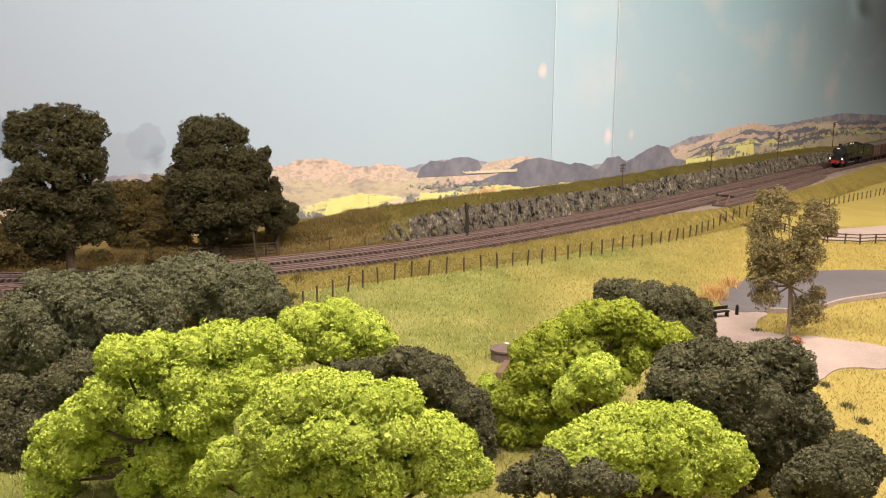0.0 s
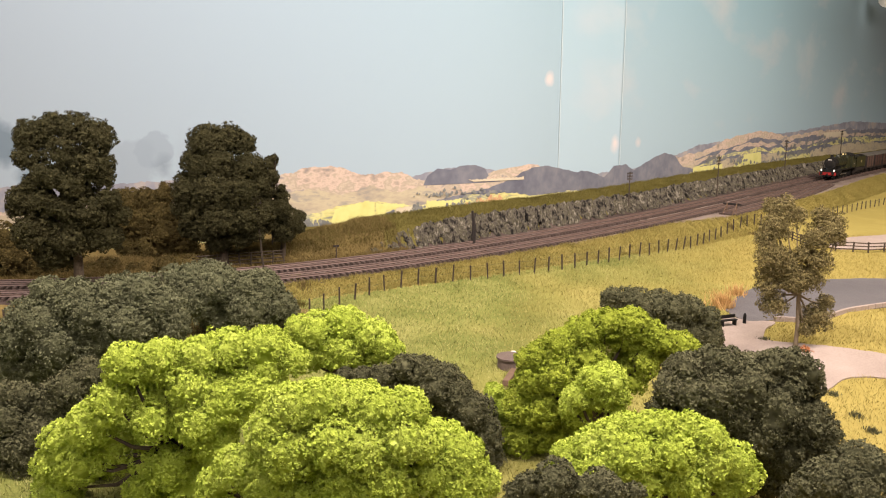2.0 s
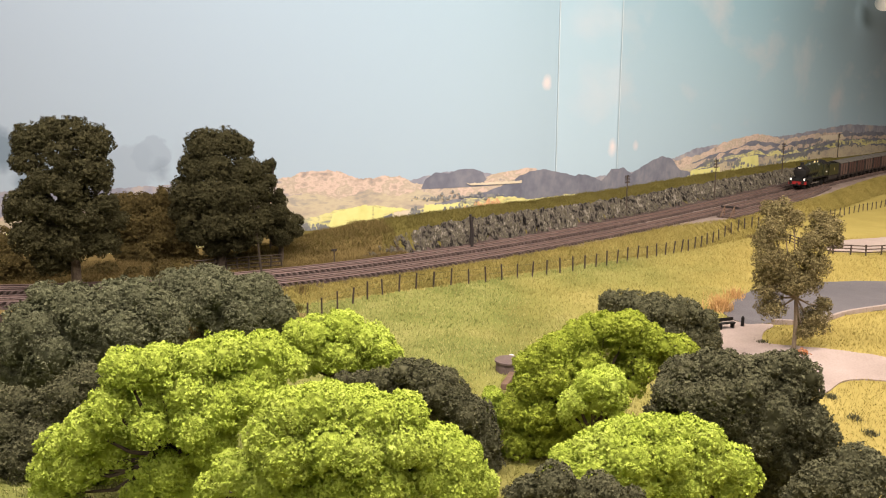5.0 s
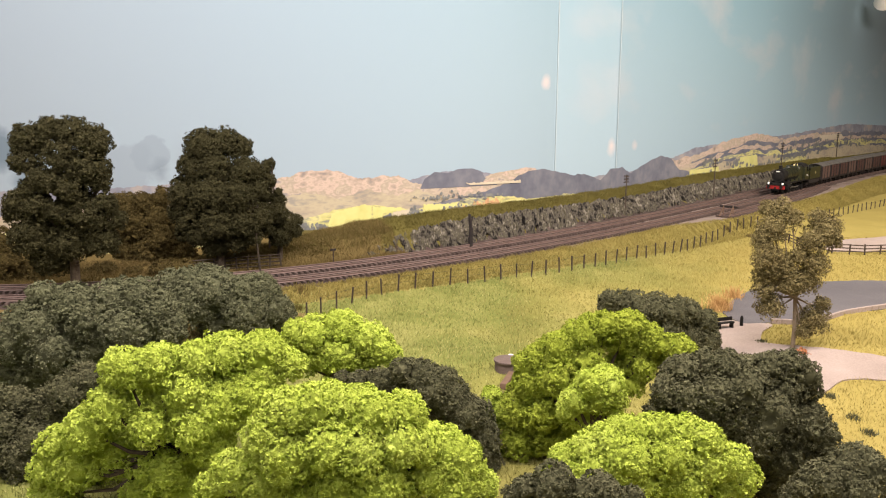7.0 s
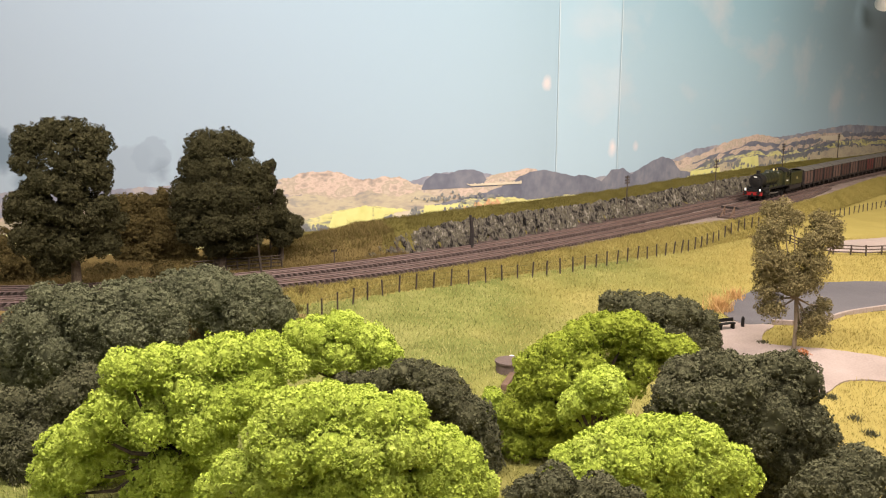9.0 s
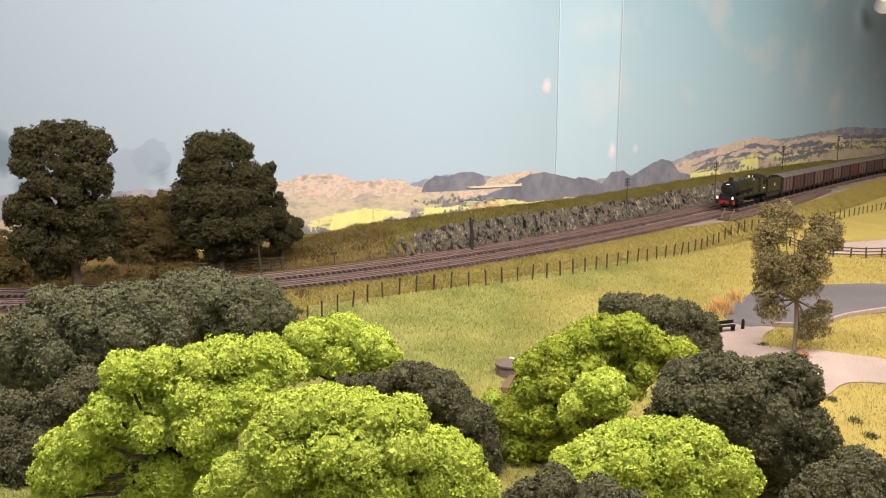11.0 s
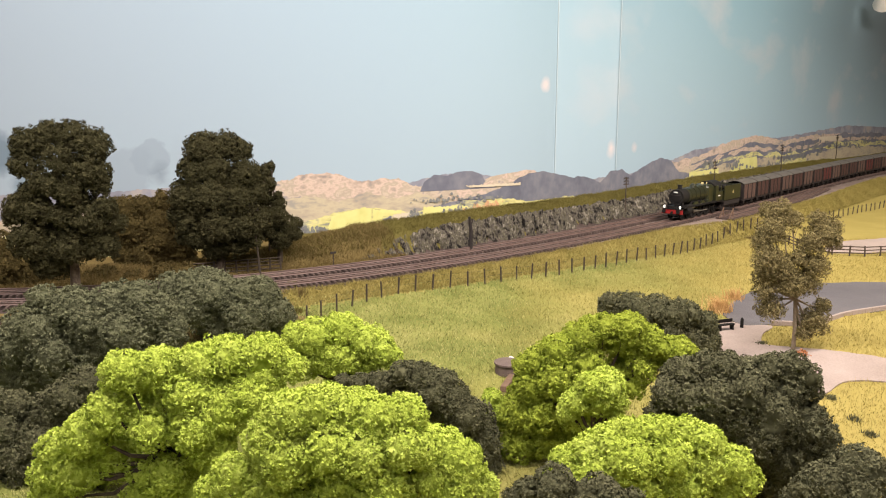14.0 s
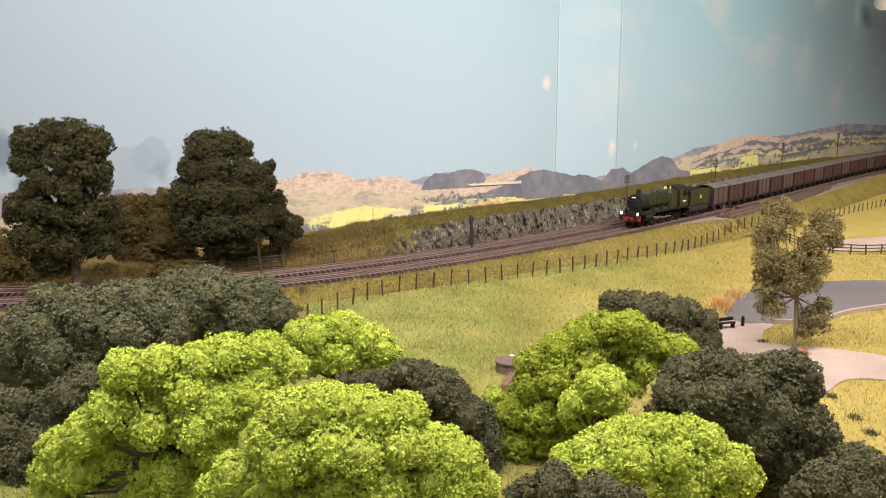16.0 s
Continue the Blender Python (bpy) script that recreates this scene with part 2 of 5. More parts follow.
def side(x, y):
    """Signed distance from the near line (positive on the far side), and s."""
    x, y = np.asarray(x, float), np.asarray(y, float)
    k = slice(None, None, 12)
    lx, ly, ls = gx[k], gy[k], gs[k]
    d2 = (x[:, None] - lx) ** 2 + (y[:, None] - ly) ** 2
    i = d2.argmin(1)
    i = np.clip(i, 1, len(lx) - 2)
    tx, ty = lx[i + 1] - lx[i - 1], ly[i + 1] - ly[i - 1]
    n = np.hypot(tx, ty)
    return (tx * (y - ly[i]) - ty * (x - lx[i])) / n, ls[i]


GAUGE, APART = 0.0185, 0.0515


def bank_height(s):
    """How far the hill rises above the far side of the line."""
    return np.interp(s, [-0.9, -0.28, -0.15, -0.08, 0.02, 0.26, 0.6, 1.0, 1.4, 2.2], [0.006, 0.008, 0.020, 0.031, 0.039, 0.041, 0.037, 0.039, 0.034, 0.025])


def bed_width(s):
    """Half width of the level trackbed on the viewer's side; it widens for the siding."""
    return np.interp(s, [0.50, 0.68, 1.2, 1.6, 2.0], [0.022, 0.066, 0.066, 0.045, 0.03])


def foot(s):
    """How far from the line the embankment meets the meadow."""
    return np.interp(s, [-0.2, 0.0, 0.22, 0.35, 0.5, 0.65, 1.2], [0.052, 0.058, 0.068, 0.078, 0.088, 0.102, 0.104])


def drop(s, n):
    """How deep the meadow lies below the rails: shallower at the foot of the low embankment."""
    near = np.interp(s, [0.0, 0.2, 0.35, 0.5], [0.019, 0.022, 0.028, 0.0335])
    return 0.0335 + (near - 0.0335) * np.clip(1 - (-n - foot(s)) / 0.15, 0, 1)


def ground_z(x, y):
    n, s = side(x, y)
    p = np.stack([x, y], 1)
    z = np.full(len(x), -0.0064)
    # towards the viewer: verge, embankment, meadow
    bw = bed_width(s)
    f = np.clip((-n - bw) / (foot(s) - 0.003 - bw), 0, 1)
    z = np.where(n < -bw, -0.0064 - (drop(s, n) - 0.0064) * (f * f * (3 - 2 * f)), z)
    z = np.where(n < -bw, z + 0.0016 * ripple(p, 22, 3) * f, z)
    dip = np.clip((0.75 - y) / 0.45, 0, 1)
    z = np.where(n < -0.1, z - 0.02 * dip, z)
    # away from the viewer: cess, then the cut rock and the hill above it
    g = np.clip((n - 0.098) / 0.06, 0, 1)
    h = bank_height(s)
    fall = np.clip((n - 0.165) / 0.16, 0, 1)
    z = np.where(n > 0.098, -0.0064 + h * (0.6 * np.minimum(1, g * 3.0) + 0.4 * g) + 0.0022 * ripple(p, 25, 5) * g - 0.055 * fall, z)
    return z


# ---- ground ----
def make_ground():
    xs = np.concatenate([np.linspace(-1.6, -0.62, 60), np.arange(-0.61, 1.25, 0.0092), np.linspace(1.26, 3.0, 130)])
    ys = np.concatenate([np.linspace(0.12, 0.29, 12), np.arange(0.30, 2.3, 0.0092), np.linspace(2.32, 4.1, 120)])
    X, Y = np.meshgrid(xs, ys)
    x, y = X.ravel(), Y.ravel()
    z = np.concatenate([ground_z(x[i:i + 4000], y[i:i + 4000]) for i in range(0, len(x), 4000)])
    nx, ny = len(xs), len(ys)
    idx = np.arange(nx * ny).reshape(ny, nx)
    f = np.stack([idx[:-1, :-1], idx[:-1, 1:], idx[1:, 1:], idx[1:, :-1]], -1).reshape(-1, 4)
    ob = raw("ground", np.stack([x, y, z], 1), f, GRASS, smooth=True)
    for m in (BALLAST, BANK, STRAW, SCRUB, CESS):
        ob.data.materials.append(m)
    c = np.stack([x, y], 1)[f].mean(1)
    n, s = zip(*[side(c[i:i + 4000, 0], c[i:i + 4000, 1]) for i in range(0, len(c), 4000)])
    n, s = np.concatenate(n), np.concatenate(s)
    n = n + 0.0015 * ripple(c, 60, 9)
    k = np.zeros(len(f), np.int32)
    bw = bed_width(s) + 0.001
    k[n < -bw] = 3
    k[n < -foot(s) - 0.002] = 0
    k[(n >= -bw) & (n < 0.101)] = 1
    k[n >= 0.101] = 2
    k[(n >= -bw) & (n < -0.0185) & (s > 0.22)] = 5
    k[(n > 0.018) & (n < 0.034) & (s > 0.4) & (s < 0.95)] = 5
    k[(n >= 0.075) & (s < -0.02)] = 4
    k[(n < -0.026) & (n >= -0.12) & (s < -0.22)] = 4
    ob.data.polygons.foreach_set("material_index", k)
    tagged(ob, "modelled meadow, verge and trackbed of straw and green static grass", "ground", kind="structure")
    return ob


PAVED = ([(0.325, 0.933), (0.345, 0.975), (0.380, 1.026), (0.426, 1.073), (0.474, 1.090), (0.622, 1.096), (0.556, 0.975), (0.468, 0.933), (0.411, 0.892), (0.368, 0.894), (0.334, 0.887)], [(0.311, 0.899), (0.334, 0.887), (0.363, 0.885), (0.341, 0.854), (0.330, 0.818), (0.366, 0.802), (0.439, 0.759), (0.414, 0.715), (0.361, 0.709), (0.330, 0.683), (0.294, 0.669), (0.266, 0.683), (0.267, 0.759)], [(0.676, 1.410), (0.817, 1.455), (0.758, 1.346), (0.628, 1.316)])
ROAD, PATH, ROAD2 = PAVED
ground = make_ground()


def fibres(name, x, y, length, material, rs, label, spread=0.5):
    """Standing static grass: one small triangle a blade, in uneven clumps."""
    p = np.stack([x, y], 1)
    z = np.concatenate([ground_z(x[i:i + 4000], y[i:i + 4000]) for i in range(0, len(x), 4000)])
    a = rs.uniform(0, 6.283, len(x))
    L = length * rs.uniform(0.5, 1.3, len(x)) * (1 + 0.45 * ripple(p, 70, 13))
    lean = rs.normal(0, spread, (len(x), 2)) + 0.4 * np.stack([ripple(p, 50, 14), ripple(p, 50, 15)], 1)
    w = 0.00030
    p0 = np.stack([x - np.cos(a) * w, y - np.sin(a) * w, z], 1)
    p1 = np.stack([x + np.cos(a) * w, y + np.sin(a) * w, z], 1)
    p2 = np.stack([x + lean[:, 0] * L, y + lean[:, 1] * L, z + L], 1)
    v = np.stack([p0, p1, p2], 1).reshape(-1, 3)
    return tagged(raw(name, v, np.arange(len(v)).reshape(-1, 3), material), label, "grass", kind="stuff")


def blades(name, mask, count, length, material, seed, label):
    rs = np.random.RandomState(seed)
    x0, x1, y0, y1 = mask[0]
    x, y = rs.uniform(x0, x1, count), rs.uniform(y0, y1, count)
    n = np.concatenate([side(x[i:i + 4000], y[i:i + 4000])[0] for i in range(0, count, 4000)])
    keep = (n > mask[1]) & (n < mask[2])
    for o in PAVED:
        keep &= ~in_plan(spline(o, 6, closed=True), x, y)
    return fibres(name, x[keep], y[keep], length, material, rs, label)


def line_blades(name, s_span, n_span, count, length, material, seed, label):
    """Grass in a strip that follows the railway."""
    rs = np.random.RandomState(seed)
    s, o = rs.uniform(*s_span, count), rs.uniform(*n_span, count)
    if material is STRAW:
        o = -(bed_width(s) - 0.0005 + o * (foot(s) - bed_width(s)))
    x, y = np.interp(s, gs, gx), np.interp(s, gs, gy)
    a = np.arctan2(np.interp(s + 0.004, gs, gy) - np.interp(s - 0.004, gs, gy), np.interp(s + 0.004, gs, gx) - np.interp(s - 0.004, gs, gx))
    return fibres(name, x - np.sin(a) * o, y + np.cos(a) * o, length, material, rs, label)


def tuft(x, y, r, h, n, material, label, name, seed):
    rs = np.random.RandomState(seed)
    a, d = rs.uniform(0, 6.283, n), 0.55 * r * np.abs(rs.normal(0, 1, n))
    px_, py_ = x + d * np.cos(a), y + d * np.sin(a)
    z = ground_z(px_, py_)
    lean = rs.normal(0, 0.35, (n, 2))
    L = h * rs.uniform(0.4, 1.1, n)
    w = 0.0005
    b = rs.uniform(0, 6.283, n)
    v = np.stack([np.stack([px_ - np.cos(b) * w, py_ - np.sin(b) * w, z], 1), np.stack([px_ + np.cos(b) * w, py_ + np.sin(b) * w, z], 1), np.stack([px_ + lean[:, 0] * L, py_ + lean[:, 1] * L, z + L], 1)], 1).reshape(-1, 3)
    return tagged(raw(name, v, np.arange(3 * n).reshape(-1, 3), material), label, "grass")


def in_plan(outline, x, y):
    c = np.zeros(len(x), bool)
    o = np.asarray(outline)
    j = len(o) - 1
    for i in range(len(o)):
        hit = ((o[i, 1] > y) != (o[j, 1] > y)) & (x < (o[j, 0] - o[i, 0]) * (y - o[i, 1]) / (o[j, 1] - o[i, 1] + 1e-12) + o[i, 0])
        c ^= hit
        j = i
    return c


# ---- backdrop: curved printed sheets ----
PLAN = spline([(-1.70, 1.32), (-1.10, 1.36), (-0.60, 1.40), (-0.20, 1.46), (0.10, 1.58), (0.40, 1.83), (0.75, 2.17), (1.20, 2.65), (1.90, 3.40), (2.60, 4.10)], 24)
SEAMS = [0.225, 0.375]


def sheet(name, x0, x1, z0, z1, off, material, label, cols=40):
    """An upright strip of the curved backdrop, off metres before it."""
    xs = np.linspace(x0, x1, cols)
    v = []
    for z in (z0, z1):
        for x in xs:
            v.append(back_at(x, z, off))
    i = np.arange(cols - 1)
    f = np.stack([i, i + 1, i + 1 + cols, i + cols], 1)
    ob = raw(name, v, f, material)
    mod = ob.modifiers.new("thick", "SOLIDIFY")
    mod.thickness, mod.offset, mod.use_rim = 0.0006, 1, False
    return tagged(ob, label, "backdrop", kind="structure")


def back_at(x, z, off=0.0):
    y = np.interp(x, PLAN[:, 0], PLAN[:, 1])
    d = np.interp(x + 0.02, PLAN[:, 0], PLAN[:, 1]) - np.interp(x - 0.02, PLAN[:, 0], PLAN[:, 1])
    n = math.hypot(d, 0.04)
    return (x + off * d / n, y - off * 0.04 / n, z)


def sky_mat(name, gain=1.0):
    m = bpy.data.materials.new(name)
    m.use_nodes = True
    nt = m.node_tree
    b = nt.nodes["Principled BSDF"]
    b.inputs["Roughness"].default_value = 0.55
    b.inputs["Specular IOR Level"].default_value = 0.25
    tc = nt.nodes.new("ShaderNodeTexCoord")
    sep = nt.nodes.new("ShaderNodeSeparateXYZ")
    nt.links.new(tc.outputs["Object"], sep.inputs[0])

    def span(src, a, b_):
        n = nt.nodes.new("ShaderNodeMath")
        n.operation, n.use_clamp = "MULTIPLY_ADD", True
        n.inputs[1].default_value, n.inputs[2].default_value = 1 / (b_ - a), -a / (b_ - a)
        nt.links.new(src, n.inputs[0])
        return n.outputs[0]

    def mixed(fac, a, c):
        n = nt.nodes.new("ShaderNodeMix")
        n.data_type = "RGBA"
        nt.links.new(fac, n.inputs[0])
        for i, s in ((6, a), (7, c)):
            if isinstance(s, tuple):
                n.inputs[i].default_value = (*s, 1)
            else:
                nt.links.new(s, n.inputs[i])
        return n.outputs[2]

    def noise_mask(scale, lo, hi, seed):
        n = nt.nodes.new("ShaderNodeTexNoise")
        n.noise_dimensions = "4D"
        n.inputs["W"].default_value = seed
        n.inputs["Scale"].default_value, n.inputs["Detail"].default_value = scale, 5
        mp = nt.nodes.new("ShaderNodeMapping")
        mp.inputs["Scale"].default_value = (1, 0.6, 1.6)
        nt.links.new(tc.outputs["Object"], mp.inputs[0])
        nt.links.new(mp.outputs[0], n.inputs["Vector"])
        return span(n.outputs[0], lo, hi)

    def times(a, c):
        n = nt.nodes.new("ShaderNodeMath")
        n.operation = "MULTIPLY"
        for i, s in enumerate((a, c)):
            if isinstance(s, float):
                n.inputs[i].default_value = s
            else:
                nt.links.new(s, n.inputs[i])
        return n.outputs[0]

    low = mixed(span(sep.outputs[0], -0.7, 0.9), (0.302, 0.372, 0.427), (0.307, 0.423, 0.491))
    high = mixed(span(sep.outputs[0], -0.7, 0.7), (0.272, 0.341, 0.40), (0.197, 0.322, 0.39))
    sky = mixed(span(sep.outputs[2], 0.05, 0.45), low, high)
    # shade at one end put into the sky colour as grey, smoky patches to the other
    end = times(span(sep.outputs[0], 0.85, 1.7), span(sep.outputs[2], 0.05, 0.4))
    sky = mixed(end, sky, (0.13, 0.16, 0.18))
    nz = nt.nodes.new("ShaderNodeTexNoise")
    nz.inputs["Scale"].default_value, nz.inputs["Detail"].default_value = 17, 4
    nt.links.new(tc.outputs["Object"], nz.inputs["Vector"])

    def billow(x, z, r, soft):
        d = nt.nodes.new("ShaderNodeVectorMath")
        d.operation = "DISTANCE"
        nt.links.new(tc.outputs["Object"], d.inputs[0])
        d.inputs[1].default_value = back_at(x, z)
        e = nt.nodes.new("ShaderNodeMath")
        e.operation = "MULTIPLY_ADD"
        e.inputs[1].default_value = r * 2.2
        nt.links.new(nz.outputs[0], e.inputs[0])
        nt.links.new(d.outputs["Value"], e.inputs[2])
        return span(e.outputs[0], r * 2.1, r * (2.1 - soft))

    for x, z, r, soft, k, tone in ((-0.425, 0.095, 0.050, 0.5, 0.5, (0.27, 0.335, 0.385)), (-0.535, 0.085, 0.055, 0.25, 0.8, (0.25, 0.31, 0.36)), (-0.490, 0.108, 0.034, 0.12, 0.75, (0.235, 0.295, 0.345)), (-0.478, 0.085, 0.026, 0.8, 0.8, (0.15, 0.19, 0.225)), (-0.74, 0.115, 0.050, 0.5, 0.9, (0.13, 0.18, 0.22)), (-0.70, 0.065, 0.034, 0.6, 0.7, (0.15, 0.21, 0.25))):
        sky = mixed(times(billow(x, z, r, soft), k), sky, tone)
    pink_wash = times(times(noise_mask(5, 0.56, 0.78, 8.4), span(sep.outputs[0], 0.1, 0.5)), 0.35)
    sky = mixed(pink_wash, sky, (0.55, 0.45, 0.42))
    # single small soft pink spots
    for x, z, r, k in ((0.201, 0.238, 0.022, 0.8), (0.362, 0.105, 0.026, 0.9), (0.425, 0.101, 0.018, 0.5), (1.05, 0.30, 0.13, 0.16), (1.26, 0.20, 0.11, 0.14)):
        sky = mixed(times(billow(x, z, r * 0.75, 0.9), k), sky, (0.60, 0.50, 0.47))
    if gain != 1.0:
        g = nt.nodes.new("ShaderNodeMix")
        g.data_type, g.blend_type = "RGBA", "MULTIPLY"
        g.inputs[0].default_value = 1.0
        g.inputs[7].default_value = (gain, gain, gain, 1)
        nt.links.new(sky, g.inputs[6])
        sky = g.outputs[2]
    nt.links.new(sky, b.inputs["Base Color"])
    return m


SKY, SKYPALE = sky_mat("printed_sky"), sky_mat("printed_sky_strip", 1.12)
SEAMEDGE = mat("pale_sheet_edge", [(0.42, 0.52, 0.56), (0.5, 0.6, 0.64)], 20, 0.6)
SEAMDARK = mat("dark_sheet_edge", [(0.22, 0.29, 0.33), (0.28, 0.36, 0.40)], 20, 0.6)
sheet("backdrop", -1.7, SEAMS[0], -0.12, 0.78, 0.0, SKY, "pale blue printed sky sheet standing behind the layout", 300)
sheet("backdrop", SEAMS[0] - 0.004, SEAMS[1], -0.12, 0.78, 0.0002, SKYPALE, "narrow pale blue backdrop panel with visible joints", 30)
sheet("backdrop", SEAMS[1] - 0.003, 2.6, -0.12, 0.78, 0.0004, SKY, "blue printed sky sheet curving round the end, the shade there painted grey", 300)

for k, x in enumerate(SEAMS):
    sheet("backdrop_seam", x - 0.0012, x - 0.0002, 0.0, 0.78, 0.0009, SEAMDARK, "dark edge of a backdrop joint", 3)
    sheet("backdrop_seam", x, x + 0.0011, 0.0, 0.78, 0.0011, SEAMEDGE, "pale raised edge of a backdrop joint", 3)


def printed(name, ridge, off, material, label, rough=0.004, seed=1, bottom=-0.09, scale=60):
    """A printed range of hills: a flat strip whose upper edge is the skyline."""
    r = np.array(ridge)
    xs = np.arange(r[0, 0], r[-1, 0], 0.0022)
    top = np.interp(xs, r[:, 0], r[:, 1])
    top = top + rough * ripple(xs[:, None], scale, seed) + rough * 0.4 * ripple(xs[:, None], scale * 5, seed + 1)
    v = [back_at(x, bottom, off) for x in xs] + [back_at(x, max(z, bottom + 0.001), off) for x, z in zip(xs, top)]
    n = len(xs)
    i = np.arange(n - 1)
    ob = raw(name, v, np.stack([i, i + 1, i + 1 + n, i + n], 1), material)
    return tagged(ob, label, "backdrop", kind="structure")


PFAR = mat("print_far_hills", [(0.17, 0.175, 0.21), (0.23, 0.235, 0.27), (0.33, 0.30, 0.28)], 14, 0.7, 0, 60, tight=0.09)
PMOOR = mat("print_moorland", [(0.24, 0.21, 0.19), (0.37, 0.30, 0.24), (0.52, 0.40, 0.325), (0.35, 0.30, 0.23), (0.47, 0.385, 0.295), (0.26, 0.235, 0.225)], 13, 0.7, 0, 75, stretch=(1, 1, 1.6), tight=0.06)
PWOOD = mat("print_woods", [(0.10, 0.105, 0.135), (0.14, 0.145, 0.175), (0.19, 0.19, 0.21)], 16, 0.7, 0, 70, tight=0.04)
PFIELD = mat("print_fields", [(0.21, 0.215, 0.18), (0.46, 0.44, 0.17), (0.58, 0.54, 0.24), (0.26, 0.265, 0.20), (0.52, 0.48, 0.22)], 11, 0.7, 0, 60, stretch=(1, 1, 3.0), tight=0.06)
PYELLOW = mat("print_yellow_field", [(0.46, 0.45, 0.14), (0.58, 0.56, 0.22), (0.52, 0.50, 0.18)], 14, 0.7, 0, 50)
printed("backdrop", [(-0.795, 0.050), (-0.686, 0.054), (-0.577, 0.055), (-0.466, 0.061), (-0.354, 0.061), (-0.298, 0.058), (-0.222, 0.056), (-0.105, 0.053), (-0.040, 0.066), (0.006, 0.074), (0.070, 0.072), (0.103, 0.062), (0.161, 0.060), (0.248, 0.048), (0.391, 0.041), (0.520, 0.062), (0.611, 0.086), (0.681, 0.090), (0.757, 0.094), (0.904, 0.097), (1.016, 0.099), (1.173, 0.108), (1.352, 0.117), (1.651, 0.099), (2.034, 0.070)], 0.0012, PFAR, "printed far blue-grey hills on the backdrop", 0.003, 2)
printed("backdrop", [(-0.799, 0.008), (-0.690, 0.011), (-0.560, 0.028), (-0.374, 0.040), (-0.307, 0.062), (-0.259, 0.076), (-0.221, 0.083), (-0.183, 0.080), (-0.149, 0.066), (-0.115, 0.069), (-0.080, 0.070), (-0.055, 0.056), (-0.014, 0.044), (0.048, 0.050), (0.081, 0.057), (0.149, 0.054), (0.210, 0.039), (0.332, 0.022), (0.470, 0.040), (0.538, 0.061), (0.632, 0.071), (0.734, 0.099), (0.851, 0.110), (0.988, 0.087), (1.141, 0.096), (1.357, 0.092), (1.661, 0.052), (2.048, 0.017)], 0.0015, PMOOR, "printed pink and tan moorland hills on the backdrop", 0.004, 5)
PSLOPE = mat("print_lower_slopes", [(0.24, 0.22, 0.20), (0.36, 0.31, 0.23), (0.44, 0.38, 0.26), (0.28, 0.26, 0.22)], 12, 0.7, 0, 70, stretch=(1, 1, 2.4), tight=0.05)
for r in ([(-0.800, -0.002), (-0.561, 0.014), (-0.356, 0.024), (-0.298, 0.037), (-0.241, 0.041), (-0.184, 0.033), (-0.135, 0.044), (-0.086, 0.036), (-0.045, 0.042), (0.006, 0.025), (0.070, 0.029), (0.126, 0.021)], [(0.540, 0.034), (0.614, 0.040), (0.695, 0.048), (0.760, 0.062), (0.882, 0.059), (1.022, 0.059), (1.182, 0.048), (1.364, 0.054), (1.670, 0.014), (2.057, -0.019)]):
    printed("backdrop", r, 0.0018, PSLOPE, "printed olive lower slopes on the backdrop", 0.005, 21)
printed("backdrop", [(-0.045, 0.001), (-0.015, 0.016), (0.017, 0.022), (0.081, 0.035), (0.132, 0.049), (0.155, 0.063), (0.194, 0.071), (0.228, 0.062), (0.261, 0.050), (0.302, 0.049), (0.334, 0.034), (0.360, 0.056), (0.390, 0.056), (0.414, 0.041), (0.461, 0.064), (0.499, 0.075), (0.534, 0.065), (0.558, 0.039), (0.636, 0.021), (0.763, 0.026), (0.836, 0.014), (1.026, 0.025), (1.188, 0.008), (1.411, 0.016), (1.677, -0.016), (2.063, -0.044)], 0.0022, PWOOD, "printed dark wooded ridge on the backdrop", 0.0032, 8, scale=55)
printed("backdrop", [(-0.802, -0.021), (-0.563, -0.013), (-0.357, -0.010), (-0.281, -0.010), (-0.223, 0.002), (-0.184, 0.013), (-0.125, 0.019), (-0.066, 0.008), (-0.004, 0.011), (0.049, 0.023), (0.104, 0.023), (0.174, 0.012), (0.249, 0.013), (0.393, -0.003), (0.524, 0.009), (0.616, 0.023), (0.741, 0.029), (0.784, 0.051), (0.857, 0.052), (0.893, 0.008), (1.029, 0.002), (1.225, -0.006), (1.681, -0.036), (2.072, -0.080)], 0.0025, PFIELD, "printed sunlit pasture fields on the backdrop", 0.003, 11)



def printed_patch(corners, off, material, label):
    """One printed field: a strip between its upper and lower hedge lines, with slightly uneven edges."""
    c = np.array(corners)
    xs = np.arange(c[:, 0].min() + 0.0005, c[:, 0].max() - 0.0005, 0.0025)
    e = np.concatenate([c, c[:1]])
    v = []
    for x in xs:
        hit = [a[1] + (b[1] - a[1]) * (x - a[0]) / (b[0] - a[0]) for a, b in zip(e, e[1:]) if (a[0] - x) * (b[0] - x) <= 0 and a[0] != b[0]]
        v += [back_at(x, min(hit), off), back_at(x, max(hit) + 0.0008 * math.sin(x * 900) + 0.0006 * math.sin(x * 2100), off)]
    i = np.arange(len(xs) - 1) * 2
    return tagged(raw("backdrop", v, np.stack([i, i + 2, i + 3, i + 1], 1), material), label, "backdrop", kind="structure")


